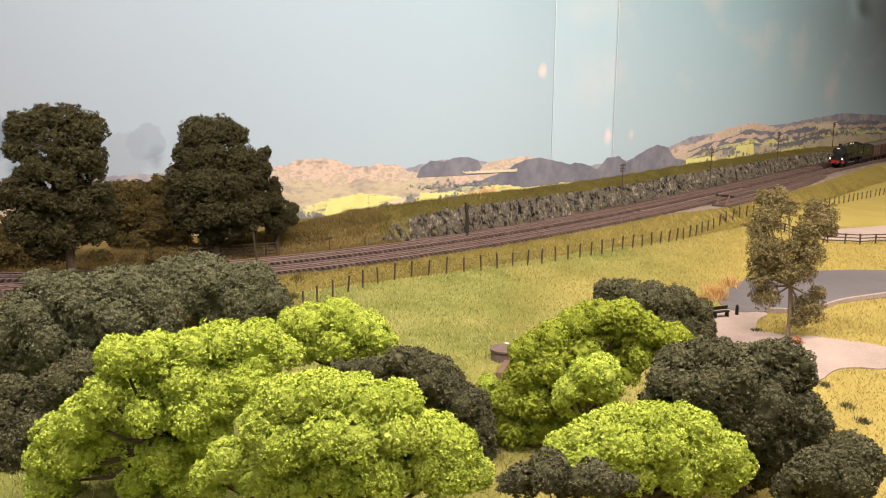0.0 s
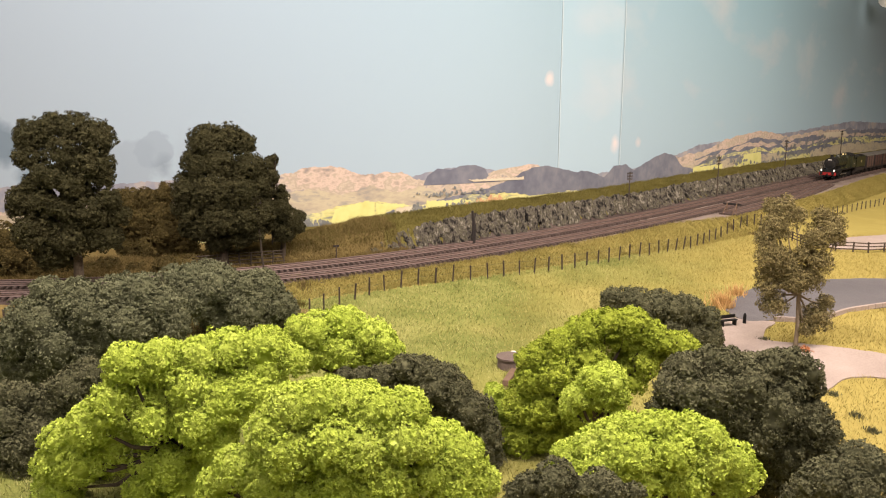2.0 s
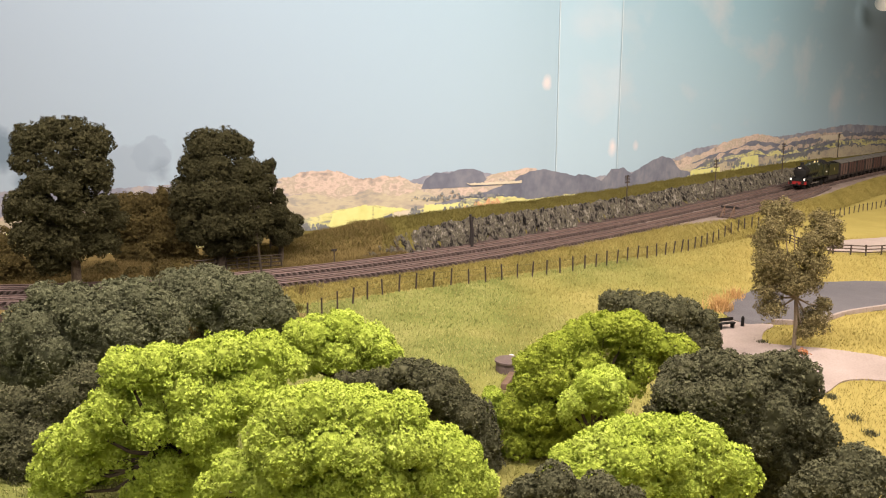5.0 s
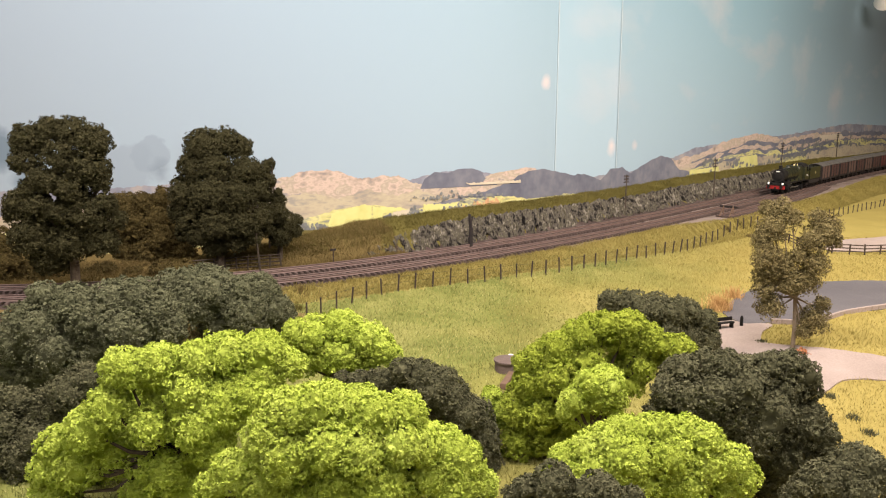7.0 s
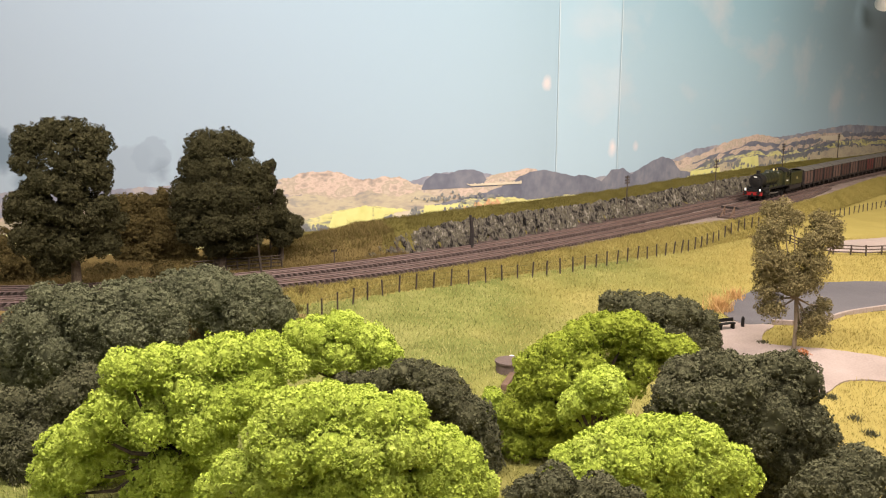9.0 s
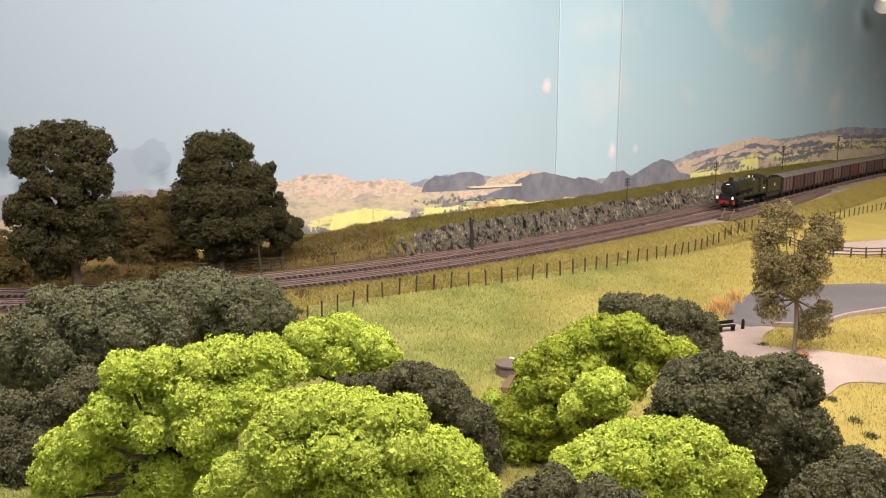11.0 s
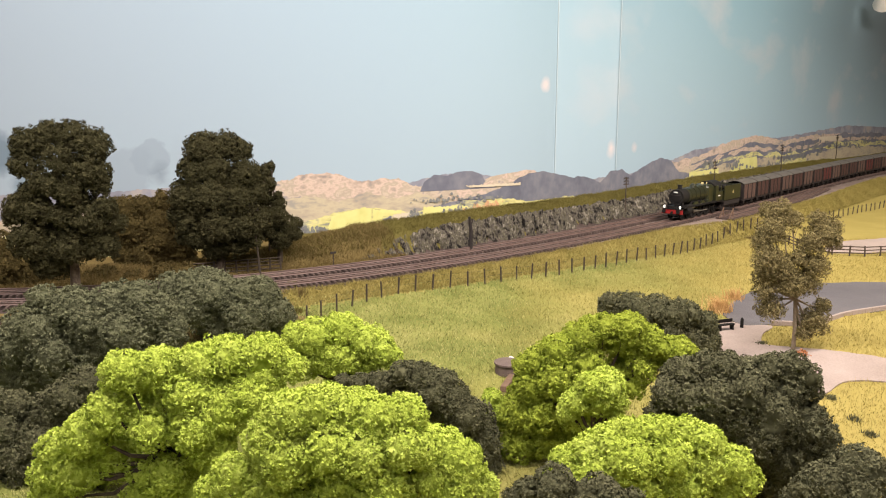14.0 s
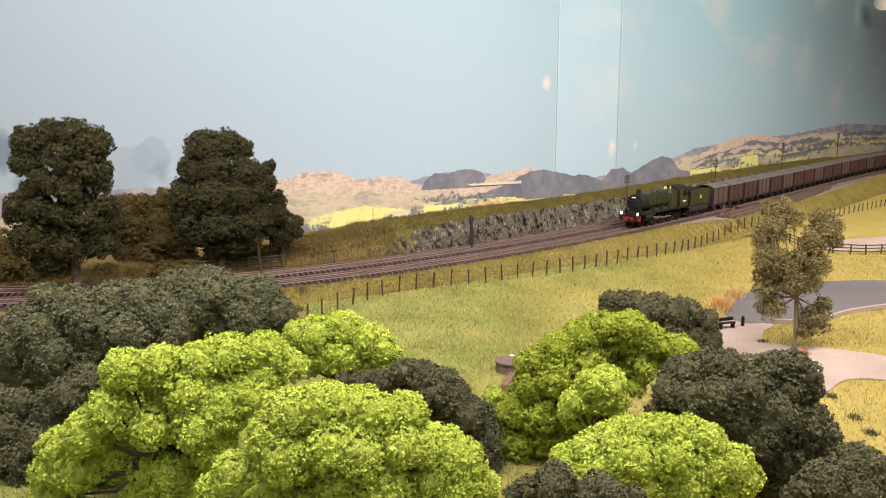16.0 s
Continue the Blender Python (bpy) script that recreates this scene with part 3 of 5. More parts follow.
PCREAM = mat("print_stubble_field", [(0.46, 0.40, 0.29), (0.56, 0.49, 0.37)], 18, 0.7, 0, 90)
PORANGE = mat("print_autumn_trees", [(0.42, 0.24, 0.13), (0.58, 0.34, 0.18)], 60, 0.7, 0, 200, island=0.5)
FIELDS = [
    (PYELLOW, [(-0.195, 0.007), (-0.141, 0.020), (-0.127, 0.017), (-0.128, -0.037), (-0.199, -0.042), (-0.203, -0.017)]),
    (PYELLOW, [(-0.125, 0.015), (-0.075, 0.012), (-0.072, 0.006), (-0.108, 0.002), (-0.109, -0.031), (-0.125, -0.035)]),
    (PCREAM, [(-0.091, 0.006), (-0.055, 0.008), (-0.060, -0.011), (-0.092, -0.012)]),
    (PYELLOW, [(-0.036, 0.016), (0.050, 0.013), (0.050, 0.005), (0.014, 0.000), (-0.036, -0.009)]),
    (PYELLOW, [(-0.055, -0.011), (0.050, 0.003), (0.050, -0.002), (-0.045, -0.022)]),
    (PCREAM, [(0.042, 0.051), (0.152, 0.050), (0.152, 0.045), (0.050, 0.047)]),
    (PYELLOW, [(0.785, 0.051), (0.855, 0.053), (0.863, 0.004), (0.734, 0.013), (0.753, 0.036)]),
    (PYELLOW, [(0.594, 0.033), (0.701, 0.034), (0.702, 0.016), (0.595, 0.016)]),
    (PFIELD, [(0.947, 0.035), (1.105, 0.030), (1.108, 0.009), (0.949, 0.015)]),
    (PCREAM, [(1.174, 0.088), (1.312, 0.086), (1.335, 0.070), (1.178, 0.072)]),
    (PWOOD, [(-0.108, -0.003), (-0.091, 0.003), (-0.092, -0.017), (-0.108, -0.017)]),
]
FIELD_LABELS = {PYELLOW: "printed bright yellow-green field on the backdrop", PCREAM: "printed pale stubble field on the backdrop", PFIELD: "printed pale green pasture on the backdrop", PWOOD: "printed small dark copse on the backdrop"}
for m, q in FIELDS:
    printed_patch(q, 0.0034, m, FIELD_LABELS[m])


def printed_woods(spots, count, off, seed, material, flat=1.0, wide=0.8, label="printed hedges and copses on the backdrop"):
    """Printed hedgerow trees and copses: small flat rounded dabs."""
    rs = np.random.RandomState(seed)
    s = np.array(spots)
    v, f = [], []
    for _ in range(count):
        off += 3e-6
        x0, z0, w, h, r = s[rs.randint(len(s))]
        x, z = x0 + rs.normal(0, w), z0 + rs.normal(0, h)
        rr = r * rs.uniform(0.5, 1.3)
        k = len(v)
        n = 9
        for i in range(n):
            a = 6.283 * i / n
            q = rr * rs.uniform(0.75, 1.2)
            v.append(back_at(x + math.cos(a) * q * wide, z + flat * math.sin(a) * q * (1.25 if math.sin(a) > 0 else 0.6), off))
        for i in range(1, n - 1):
            f.append((k, k + i, k + i + 1))
    return tagged(raw("backdrop", v, f, material), label, "backdrop", kind="structure")


PDAB = mat("print_copses", [(0.12, 0.125, 0.125), (0.17, 0.175, 0.165), (0.22, 0.22, 0.20)], 40, 0.7, 0, 200, island=0.6)
PPATCH = mat("print_hillside_patches", [(0.21, 0.205, 0.20), (0.32, 0.285, 0.22), (0.25, 0.245, 0.23), (0.44, 0.36, 0.28), (0.36, 0.33, 0.21), (0.50, 0.40, 0.33)], 40, 0.7, 0, 200, island=0.55)
# bands of wood, moor and pasture one below the other on the long hill
for k, (fall, m, label) in enumerate(((0.020, PWOOD, "printed band of dark woodland on the backdrop"), (0.032, PMOOR, "printed band of tan moor on the backdrop"), (0.042, PWOOD, "printed hedges and woods on the backdrop"), (0.049, PFIELD, "printed band of pasture on the backdrop"), (0.060, PWOOD, "printed dark copses on the backdrop"), (0.066, PSLOPE, "printed olive lower pasture on the backdrop"))):
    xs = np.arange(0.60, 2.05, 0.012)
    top = np.interp(xs, [0.60, 0.734, 0.851, 1.016, 1.173, 1.352, 1.651, 2.034], [0.064, 0.096, 0.108, 0.098, 0.104, 0.112, 0.095, 0.066])
    top = top - fall * np.interp(xs, [0.6, 0.9], [0.55, 1.0]) + 0.010 * ripple(xs[:, None], 14, 70 + k) + 0.006 * ripple(xs[:, None], 45, 80 + k)
    printed("backdrop", list(zip(xs, top)), 0.0026 + 0.0001 * k, m, label, 0.0022, 90 + k, scale=130)
printed_woods([(-0.226, -0.028, 0.016, 0.006, 0.0056), (-0.243, -0.020, 0.010, 0.006, 0.0045), (-0.050, 0.002, 0.007, 0.004, 0.0034), (-0.014, -0.005, 0.012, 0.003, 0.0030), (0.028, 0.005, 0.016, 0.003, 0.0030), (-0.010, 0.026, 0.026, 0.004, 0.0030), (0.060, 0.024, 0.028, 0.004, 0.0033), (0.640, 0.016, 0.040, 0.003, 0.0042), (0.668, 0.048, 0.020, 0.005, 0.0045), (0.758, 0.034, 0.020, 0.005, 0.0052), (0.900, 0.022, 0.050, 0.004, 0.0055), (1.060, 0.034, 0.080, 0.005, 0.0065), (1.150, 0.060, 0.080, 0.006, 0.0062), (1.330, 0.050, 0.110, 0.008, 0.0075)], 420, 0.0037, 4, PDAB)
printed_woods([(0.090, 0.011, 0.018, 0.003, 0.0030), (0.070, 0.008, 0.012, 0.003, 0.0026)], 34, 0.0051, 9, PORANGE, 1.2, 0.7, "printed orange autumn trees on the backdrop")
printed("backdrop", [(-0.040, 0.046), (-0.033, 0.062), (-0.016, 0.074), (0.009, 0.071), (0.029, 0.078), (0.055, 0.077), (0.073, 0.070), (0.080, 0.056), (0.105, 0.047)], 0.0020, PWOOD, "printed blue-grey wooded knolls on the backdrop", 0.0016, 31, bottom=0.044, scale=50)

printed("backdrop", [(0.076, 0.052), (0.086, 0.064), (0.110, 0.068), (0.135, 0.070), (0.160, 0.074), (0.180, 0.072), (0.195, 0.056)], 0.0021, PMOOR, "printed pink heather moor between the knolls on the backdrop", 0.0014, 33, bottom=0.046, scale=60)

# ---- the room that holds the layout ----
def slab(name, x0, x1, y0, y1, z0, z1, material, label):
    return tagged(part(name, box(bmesh.new(), x0, x1, y0, y1, z0, z1), material), label, name.split("_")[0], kind="structure")


slab("floor", -3.2, 4.2, -2.4, 5.2, -1.1, -1.0, FLOORMAT, "brown carpeted room floor")
slab("ceiling", -3.2, 4.2, -2.4, 5.2, 1.5, 1.6, PLASTER, "plain pale painted ceiling")
slab("wall_north", -3.2, 4.2, 5.2, 5.3, -1.1, 1.6, PLASTER, "plain pale painted wall")
slab("wall_south", -3.2, 4.2, -2.5, -2.4, -1.1, 1.6, PLASTER, "plain pale painted wall")
slab("wall_west", -3.3, -3.2, -2.4, 5.2, -1.1, 1.6, PLASTER, "plain pale painted wall")
slab("wall_east", 4.2, 4.3, -2.4, 5.2, -1.1, 1.6, PLASTER, "plain pale painted wall")

# ---- trees ----
ICO = {}


def ico(sub):
    if sub not in ICO:
        t = bmesh.new()
        bmesh.ops.create_icosphere(t, subdivisions=sub, radius=1)
        ICO[sub] = (np.array([v.co[:] for v in t.verts]), np.array([[v.index for v in f.verts] for f in t.faces]))
        t.free()
    return ICO[sub]


def crown(lobes, clump, material, parent, seed, gaps=0.0, core=0.80, leaves=18, fill=1.0, back=True, airy=False, loose=0.0):
    """Foam foliage: tight clumps of tiny leaves over the boughs, with dark twigs showing between them."""
    rs = np.random.RandomState(seed)
    L = np.array(lobes)
    L[:, 3] = L[:, 3] * (1 + 0.25 * loose) - np.minimum(0.4 * clump, 0.4 * L[:, 3])
    if back:
        # the far side of the crown, a little lower than the near one
        deep = L.copy()
        deep[:, 1] += 0.55 * (np.ptp(L[:, 0]) * 0.5 + 0.01)
        deep[:, 0] = L[:, 0].mean() + (L[:, 0] - L[:, 0].mean()) * 0.85
        deep[:, 2] = L[:, 2] - 0.012 - 0.3 * L[:, 3]
        deep = deep[::2]
        deep[:, 3] *= 1.25
        mid = L.mean(0)
        inner = L[1::2].copy()
        inner[:, :3] += (mid[:3] - inner[:, :3]) * 0.25
        inner[:, 1] += 0.9 * inner[:, 3]
        inner[:, 3] *= 1.35
        L = np.concatenate([L, inner, deep])
    C, N = [], []
    for i, (x, y, z, r) in enumerate(L):
        n = int(fill * 12.57 * r * r / (clump * clump * 0.75)) + 8
        g = np.arange(n) + rs.uniform(0, 1)
        th, ph = np.arccos(np.clip(1 - 2 * g / n, -1, 1)), 2.39996 * g + rs.uniform(0, 6)
        d = np.stack([np.sin(th) * np.cos(ph), np.sin(th) * np.sin(ph), np.cos(th)], 1) + rs.normal(0, 0.35 * clump / r, (n, 3))
        d /= np.linalg.norm(d, axis=1)[:, None]
        k = 1 + 0.20 * ripple(d * r + (x, y, z), 120, seed) + 0.11 * ripple(d * r + (x, y, z), 320, seed + 1) + rs.normal(0, 0.035 + 0.08 * loose, n)
        k = k * (1 - loose * rs.uniform(0, 1, n) ** 2)
        p = np.array((x, y, z)) + d * (r * k)[:, None]
        inside = np.zeros(n, bool)
        for m, q in enumerate(L):
            if m != i:
                inside |= np.linalg.norm(p - q[:3], axis=1) < q[3] * (0.84 - 0.6 * loose)
        keep = ~inside & (d[:, 2] > -0.8)
        C.append(p[keep])
        N.append(d[keep])
    C, N = np.concatenate(C), np.concatenate(N)
    hole = 0.6 * ripple(C, 130, seed + 5) + 0.5 * ripple(C, 330, seed + 6) + rs.normal(0, 0.15, len(C))
    keep = hole > np.quantile(hole, gaps) if gaps else np.ones(len(C), bool)
    C, N = C[keep], N[keep]
    # every clump is a small ball of leaves, fuller on its outer side
    k = np.repeat(np.arange(len(C)), leaves)
    n = len(k)
    size = (clump * rs.uniform(0.55, 1.15, len(C)))[k]
    o = rs.normal(size=(n, 3))
    o /= np.linalg.norm(o, axis=1)[:, None]
    out = N[k]
    dot = (o * out).sum(1)
    o = np.where((dot < -0.2)[:, None], o - 2 * dot[:, None] * out, o)
    p = C[k] + o * (size * rs.uniform(0.35, 0.75, n))[:, None]
    a = out * 0.5 + o * 0.75 + rs.normal(0, 0.5, (n, 3))
    a /= np.linalg.norm(a, axis=1)[:, None]
    u = np.cross(a, rs.normal(size=(n, 3)))
    u /= np.linalg.norm(u, axis=1)[:, None]
    w = np.cross(a, u)
    sz = (size * rs.uniform(0.17, 0.40, n))[:, None]
    v = np.stack([p - u * sz, p + u * sz * 0.9 + w * sz * 0.2, p + w * sz * 1.5 + a * sz * 0.35], 1).reshape(-1, 3)
    f = np.arange(3 * n).reshape(-1, 3)
    if core:
        # the dense foam inside, sunk in where the clumps leave a hole
        cv, cf = ico(3)
        level = np.quantile(hole, gaps)
        V, F = [v], [f]
        for i, (x, y, z, r) in enumerate(L):
            q = np.array((x, y, z)) + cv * r
            sunk = np.clip((level + 0.15 - 0.6 * ripple(q, 130, seed + 5) - 0.5 * ripple(q, 330, seed + 6)) / 0.3, 0, 1)
            V.append(np.array((x, y, z)) + cv * (r * core * (1 - 0.45 * sunk) * (1 + 0.10 * ripple(cv * r, 420, seed + i)))[:, None])
            F.append((cf[sunk[cf].mean(1) < 0.5] if airy else cf) + 3 * n + i * len(cv))
        v, f = np.concatenate(V), np.concatenate(F)
    return raw("crown", v, f, material, parent)


def tree(lobes, base, material, label, clump=0.0028, core=0.80, gaps=0.0, leaves=18, fill=1.0, seed=1, bark=None, trunk=0.004, group="", name="tree", back=True, airy=False, loose=0.0):
    """A model tree: tapered trunk, limbs out to its lobes and a foam crown."""
    L = np.array(lobes)
    top = empty(name, pose(*base))
    bm = bmesh.new()
    b = Vector(base)
    mid = Vector(L[:, :3].mean(0))
    fork = Vector((b.x * 0.55 + mid.x * 0.45, b.y * 0.55 + mid.y * 0.45, b.z + (mid.z - b.z) * 0.62))
    knee = b.lerp(fork, 0.5) + Vector((trunk * 0.5, 0, 0))
    rod(bm, b - Vector((0, 0, 0.006)), knee, trunk, trunk * 0.8, 10)
    rod(bm, knee, fork, trunk * 0.8, trunk * 0.62, 10)
    for x, y, z, r in lobes:
        e = Vector((x, y, z))
        h = fork.lerp(e, 0.5) + Vector((0, 0, -0.12 * (e - fork).length))
        rod(bm, fork, h, trunk * 0.5, trunk * 0.32, 6)
        rod(bm, h, e, trunk * 0.32, trunk * 0.12, 6)
        for k in range(3):
            d = Vector((random.uniform(-1, 1), random.uniform(-1, 1), random.uniform(-0.3, 1))).normalized()
            rod(bm, h.lerp(e, 0.6), e + d * r * 0.75, trunk * 0.16, trunk * 0.06, 5)
    bmesh.ops.translate(bm, vec=-b, verts=bm.verts[:])
    part("trunk", bm, bark or BARK, top)
    moved = [(x - b.x, y - b.y, z - b.z, r) for x, y, z, r in lobes]
    crown(moved, clump, material, top, seed, gaps, core, leaves, fill, back, airy, loose)
    return tagged(top, label, "tree", group)


def base_of(lobes, z=None):
    L = np.array(lobes)
    x, y = L[:, 0].mean(), L[:, 1].mean() + 0.01
    return (x, y, float(ground_z(np.array([x]), np.array([y]))[0]) if z is None else z)


def plant(lobes, *a, **k):
    return tree(lobes, base_of(lobes), *a, **k)


plant([(-0.072, 0.368, 0.069, 0.0125), (-0.058, 0.370, 0.071, 0.0116), (-0.043, 0.371, 0.069, 0.0107), (-0.029, 0.365, 0.070, 0.0105), (-0.016, 0.368, 0.069, 0.0088), (-0.082, 0.365, 0.059, 0.0108), (-0.099, 0.372, 0.038, 0.0113), (-0.072, 0.365, 0.051, 0.0145), (-0.051, 0.360, 0.055, 0.0123), (-0.036, 0.361, 0.053, 0.0141), (-0.018, 0.360, 0.057, 0.0105), (-0.047, 0.367, 0.035, 0.0146), (-0.027, 0.362, 0.037, 0.0144), (-0.009, 0.363, 0.054, 0.0088), (-0.006, 0.368, 0.038, 0.0109), (-0.085, 0.374, 0.031, 0.0151), (-0.114, 0.386, 0.021, 0.0099), (-0.067, 0.373, 0.026, 0.0113), (0.007, 0.373, 0.044, 0.0128), (0.006, 0.373, 0.032, 0.0148), (0.019, 0.379, 0.028, 0.0094)], LIME, "bright lime-green foam tree with a broad lumpy crown", clump=0.0026, gaps=0.05, seed=11, group="lime trees")
plant([(-0.188, 0.471, 0.055, 0.0142), (-0.168, 0.473, 0.058, 0.0128), (-0.145, 0.474, 0.060, 0.0127), (-0.127, 0.483, 0.061, 0.0139), (-0.109, 0.484, 0.061, 0.0138), (-0.094, 0.489, 0.052, 0.0105), (-0.197, 0.468, 0.033, 0.0132), (-0.149, 0.470, 0.043, 0.0151), (-0.213, 0.471, 0.017, 0.0148), (-0.236, 0.483, 0.002, 0.0128), (-0.245, 0.484, -0.014, 0.0118), (-0.227, 0.482, -0.011, 0.0154), (-0.173, 0.468, 0.021, 0.0131), (-0.132, 0.471, 0.032, 0.0162), (-0.114, 0.473, 0.038, 0.0138), (-0.144, 0.463, 0.023, 0.0139), (-0.168, 0.475, -0.011, 0.0147), (-0.139, 0.473, 0.007, 0.0143), (-0.245, 0.492, -0.035, 0.0161), (-0.187, 0.480, -0.030, 0.0114), (-0.161, 0.481, -0.027, 0.0125), (-0.109, 0.483, 0.049, 0.0139)], LIME, "large spreading lime-green foam tree with dark gaps between boughs", clump=0.0030, gaps=0.09, seed=12, group="lime trees")
plant([(-0.096, 0.606, 0.037, 0.0142), (-0.075, 0.605, 0.041, 0.0127), (-0.061, 0.607, 0.033, 0.0127), (-0.047, 0.612, 0.023, 0.0129), (-0.076, 0.604, 0.022, 0.0156), (-0.090, 0.606, 0.019, 0.0114), (-0.111, 0.610, 0.038, 0.0100), (-0.039, 0.616, 0.017, 0.0086), (-0.059, 0.613, 0.013, 0.0101), (-0.106, 0.614, 0.013, 0.0122), (-0.113, 0.613, 0.024, 0.0116)], LIME, "small rounded lime-green tree at the edge of the meadow", clump=0.0034, gaps=0.06, seed=13, group="lime trees")
plant([(0.097, 0.399, 0.047, 0.0089), (0.110, 0.398, 0.048, 0.0083), (0.125, 0.402, 0.046, 0.0091), (0.135, 0.397, 0.044, 0.0090), (0.086, 0.399, 0.042, 0.0089), (0.074, 0.401, 0.037, 0.0089), (0.065, 0.403, 0.030, 0.0090), (0.062, 0.410, 0.018, 0.0082), (0.078, 0.395, 0.027, 0.0118), (0.095, 0.388, 0.037, 0.0116), (0.115, 0.393, 0.037, 0.0119), (0.136, 0.398, 0.032, 0.0122), (0.150, 0.402, 0.029, 0.0104), (0.156, 0.402, 0.021, 0.0094), (0.100, 0.392, 0.023, 0.0119), (0.124, 0.395, 0.021, 0.0122), (0.148, 0.406, 0.014, 0.0116), (0.084, 0.405, 0.012, 0.0102)], LIME, "low bushy lime-green foam tree in front of dark shrubs", clump=0.0027, gaps=0.05, seed=14, group="lime trees")
plant([(0.113, 0.554, 0.059, 0.0109), (0.130, 0.558, 0.058, 0.0119), (0.100, 0.556, 0.052, 0.0118), (0.151, 0.559, 0.044, 0.0107), (0.167, 0.565, 0.038, 0.0109), (0.174, 0.567, 0.037, 0.0069), (0.079, 0.552, 0.043, 0.0117), (0.066, 0.556, 0.034, 0.0105), (0.056, 0.556, 0.032, 0.0073), (0.062, 0.557, 0.016, 0.0132), (0.079, 0.548, 0.024, 0.0143), (0.055, 0.563, -0.004, 0.0135), (0.070, 0.554, -0.003, 0.0146), (0.055, 0.566, -0.031, 0.0138), (0.077, 0.562, -0.026, 0.0151), (0.068, 0.575, -0.050, 0.0113), (0.139, 0.558, 0.029, 0.0107), (0.134, 0.558, 0.015, 0.0094), (0.100, 0.553, 0.034, 0.0131), (0.092, 0.557, -0.018, 0.0108), (0.144, 0.560, 0.049, 0.0107)], GREEN, "tall mid-green drooping tree with an open top", clump=0.0030, gaps=0.10, core=0.72, seed=15, group="lime trees")
plant([(0.096, 0.510, 0.033, 0.0103), (0.109, 0.516, 0.029, 0.0104), (0.087, 0.513, 0.021, 0.0094), (0.114, 0.515, 0.020, 0.0075), (0.100, 0.515, 0.022, 0.0112), (0.082, 0.517, 0.013, 0.0070), (0.113, 0.515, 0.011, 0.0055)], LIME, "small pale lime-green bush tree with a forked dark trunk", clump=0.0028, gaps=0.08, seed=16, group="lime trees")
plant([(0.038, 0.598, -0.010, 0.0080), (0.043, 0.595, -0.019, 0.0080), (0.035, 0.600, -0.007, 0.0043), (0.045, 0.598, -0.030, 0.0072)], LIME, "small yellow-green bush beside the round stone platform", clump=0.0030, gaps=0.1, seed=17, trunk=0.0015, name="bush")
plant([(-0.324, 0.658, 0.054, 0.0127), (-0.303, 0.654, 0.044, 0.0164), (-0.268, 0.659, 0.051, 0.0162), (-0.247, 0.661, 0.051, 0.0161), (-0.239, 0.662, 0.039, 0.0193), (-0.227, 0.664, 0.025, 0.0161), (-0.282, 0.653, 0.035, 0.0212), (-0.257, 0.652, 0.027, 0.0226), (-0.324, 0.650, 0.029, 0.0200), (-0.345, 0.661, 0.033, 0.0136), (-0.349, 0.659, 0.014, 0.0206), (-0.314, 0.650, 0.010, 0.0233), (-0.284, 0.655, 0.010, 0.0198), (-0.361, 0.666, -0.012, 0.0210), (-0.334, 0.662, -0.015, 0.0207), (-0.310, 0.659, -0.013, 0.0169)], SAGE, "large grey-green sage foam tree with a dense crown", clump=0.0034, gaps=0.07, seed=21, group="sage trees")
plant([(-0.265, 0.794, 0.032, 0.0152), (-0.246, 0.791, 0.034, 0.0158), (-0.220, 0.777, 0.029, 0.0184), (-0.236, 0.781, 0.015, 0.0224), (-0.190, 0.774, 0.030, 0.0153), (-0.174, 0.784, 0.025, 0.0154), (-0.164, 0.786, 0.010, 0.0166), (-0.187, 0.774, 0.009, 0.0219), (-0.217, 0.787, -0.006, 0.0188), (-0.179, 0.783, -0.005, 0.0148), (-0.158, 0.788, -0.002, 0.0103), (-0.206, 0.777, 0.023, 0.0147)], SAGE, "grey-green sage foam tree below the railway fence", clump=0.0037, gaps=0.07, seed=22, group="sage trees")
# the darker OLIVE foliage stands in for shade on this sage tree
plant([(-0.258, 0.545, 0.013, 0.0141), (-0.268, 0.544, 0.003, 0.0128), (-0.247, 0.553, 0.019, 0.0127), (-0.275, 0.539, -0.017, 0.0158), (-0.288, 0.536, -0.030, 0.0175), (-0.302, 0.548, -0.053, 0.0181), (-0.267, 0.543, -0.011, 0.0129), (-0.300, 0.538, -0.034, 0.0118), (-0.311, 0.554, -0.067, 0.0154), (-0.285, 0.542, -0.052, 0.0148), (-0.300, 0.539, -0.009, 0.0122), (-0.305, 0.546, 0.007, 0.0099)], OLIVE, "shaded grey-green tree low among the wood", clump=0.0032, gaps=0.08, seed=23, group="sage trees")
plant([(-0.027, 0.545, 0.030, 0.0090), (-0.014, 0.538, 0.029, 0.0101), (-0.056, 0.552, 0.019, 0.0084), (-0.070, 0.560, 0.018, 0.0066), (-0.043, 0.548, 0.021, 0.0091), (-0.006, 0.536, 0.019, 0.0127), (0.003, 0.540, 0.026, 0.0076), (0.005, 0.539, 0.011, 0.0128), (0.016, 0.539, -0.000, 0.0142), (0.027, 0.546, -0.020, 0.0145), (0.030, 0.549, -0.038, 0.0121), (0.016, 0.544, -0.027, 0.0159), (0.038, 0.556, -0.047, 0.0082)], OLIVE, "dark olive-grey tree between the bright lime trees", clump=0.0029, gaps=0.06, seed=24, group="olive trees")
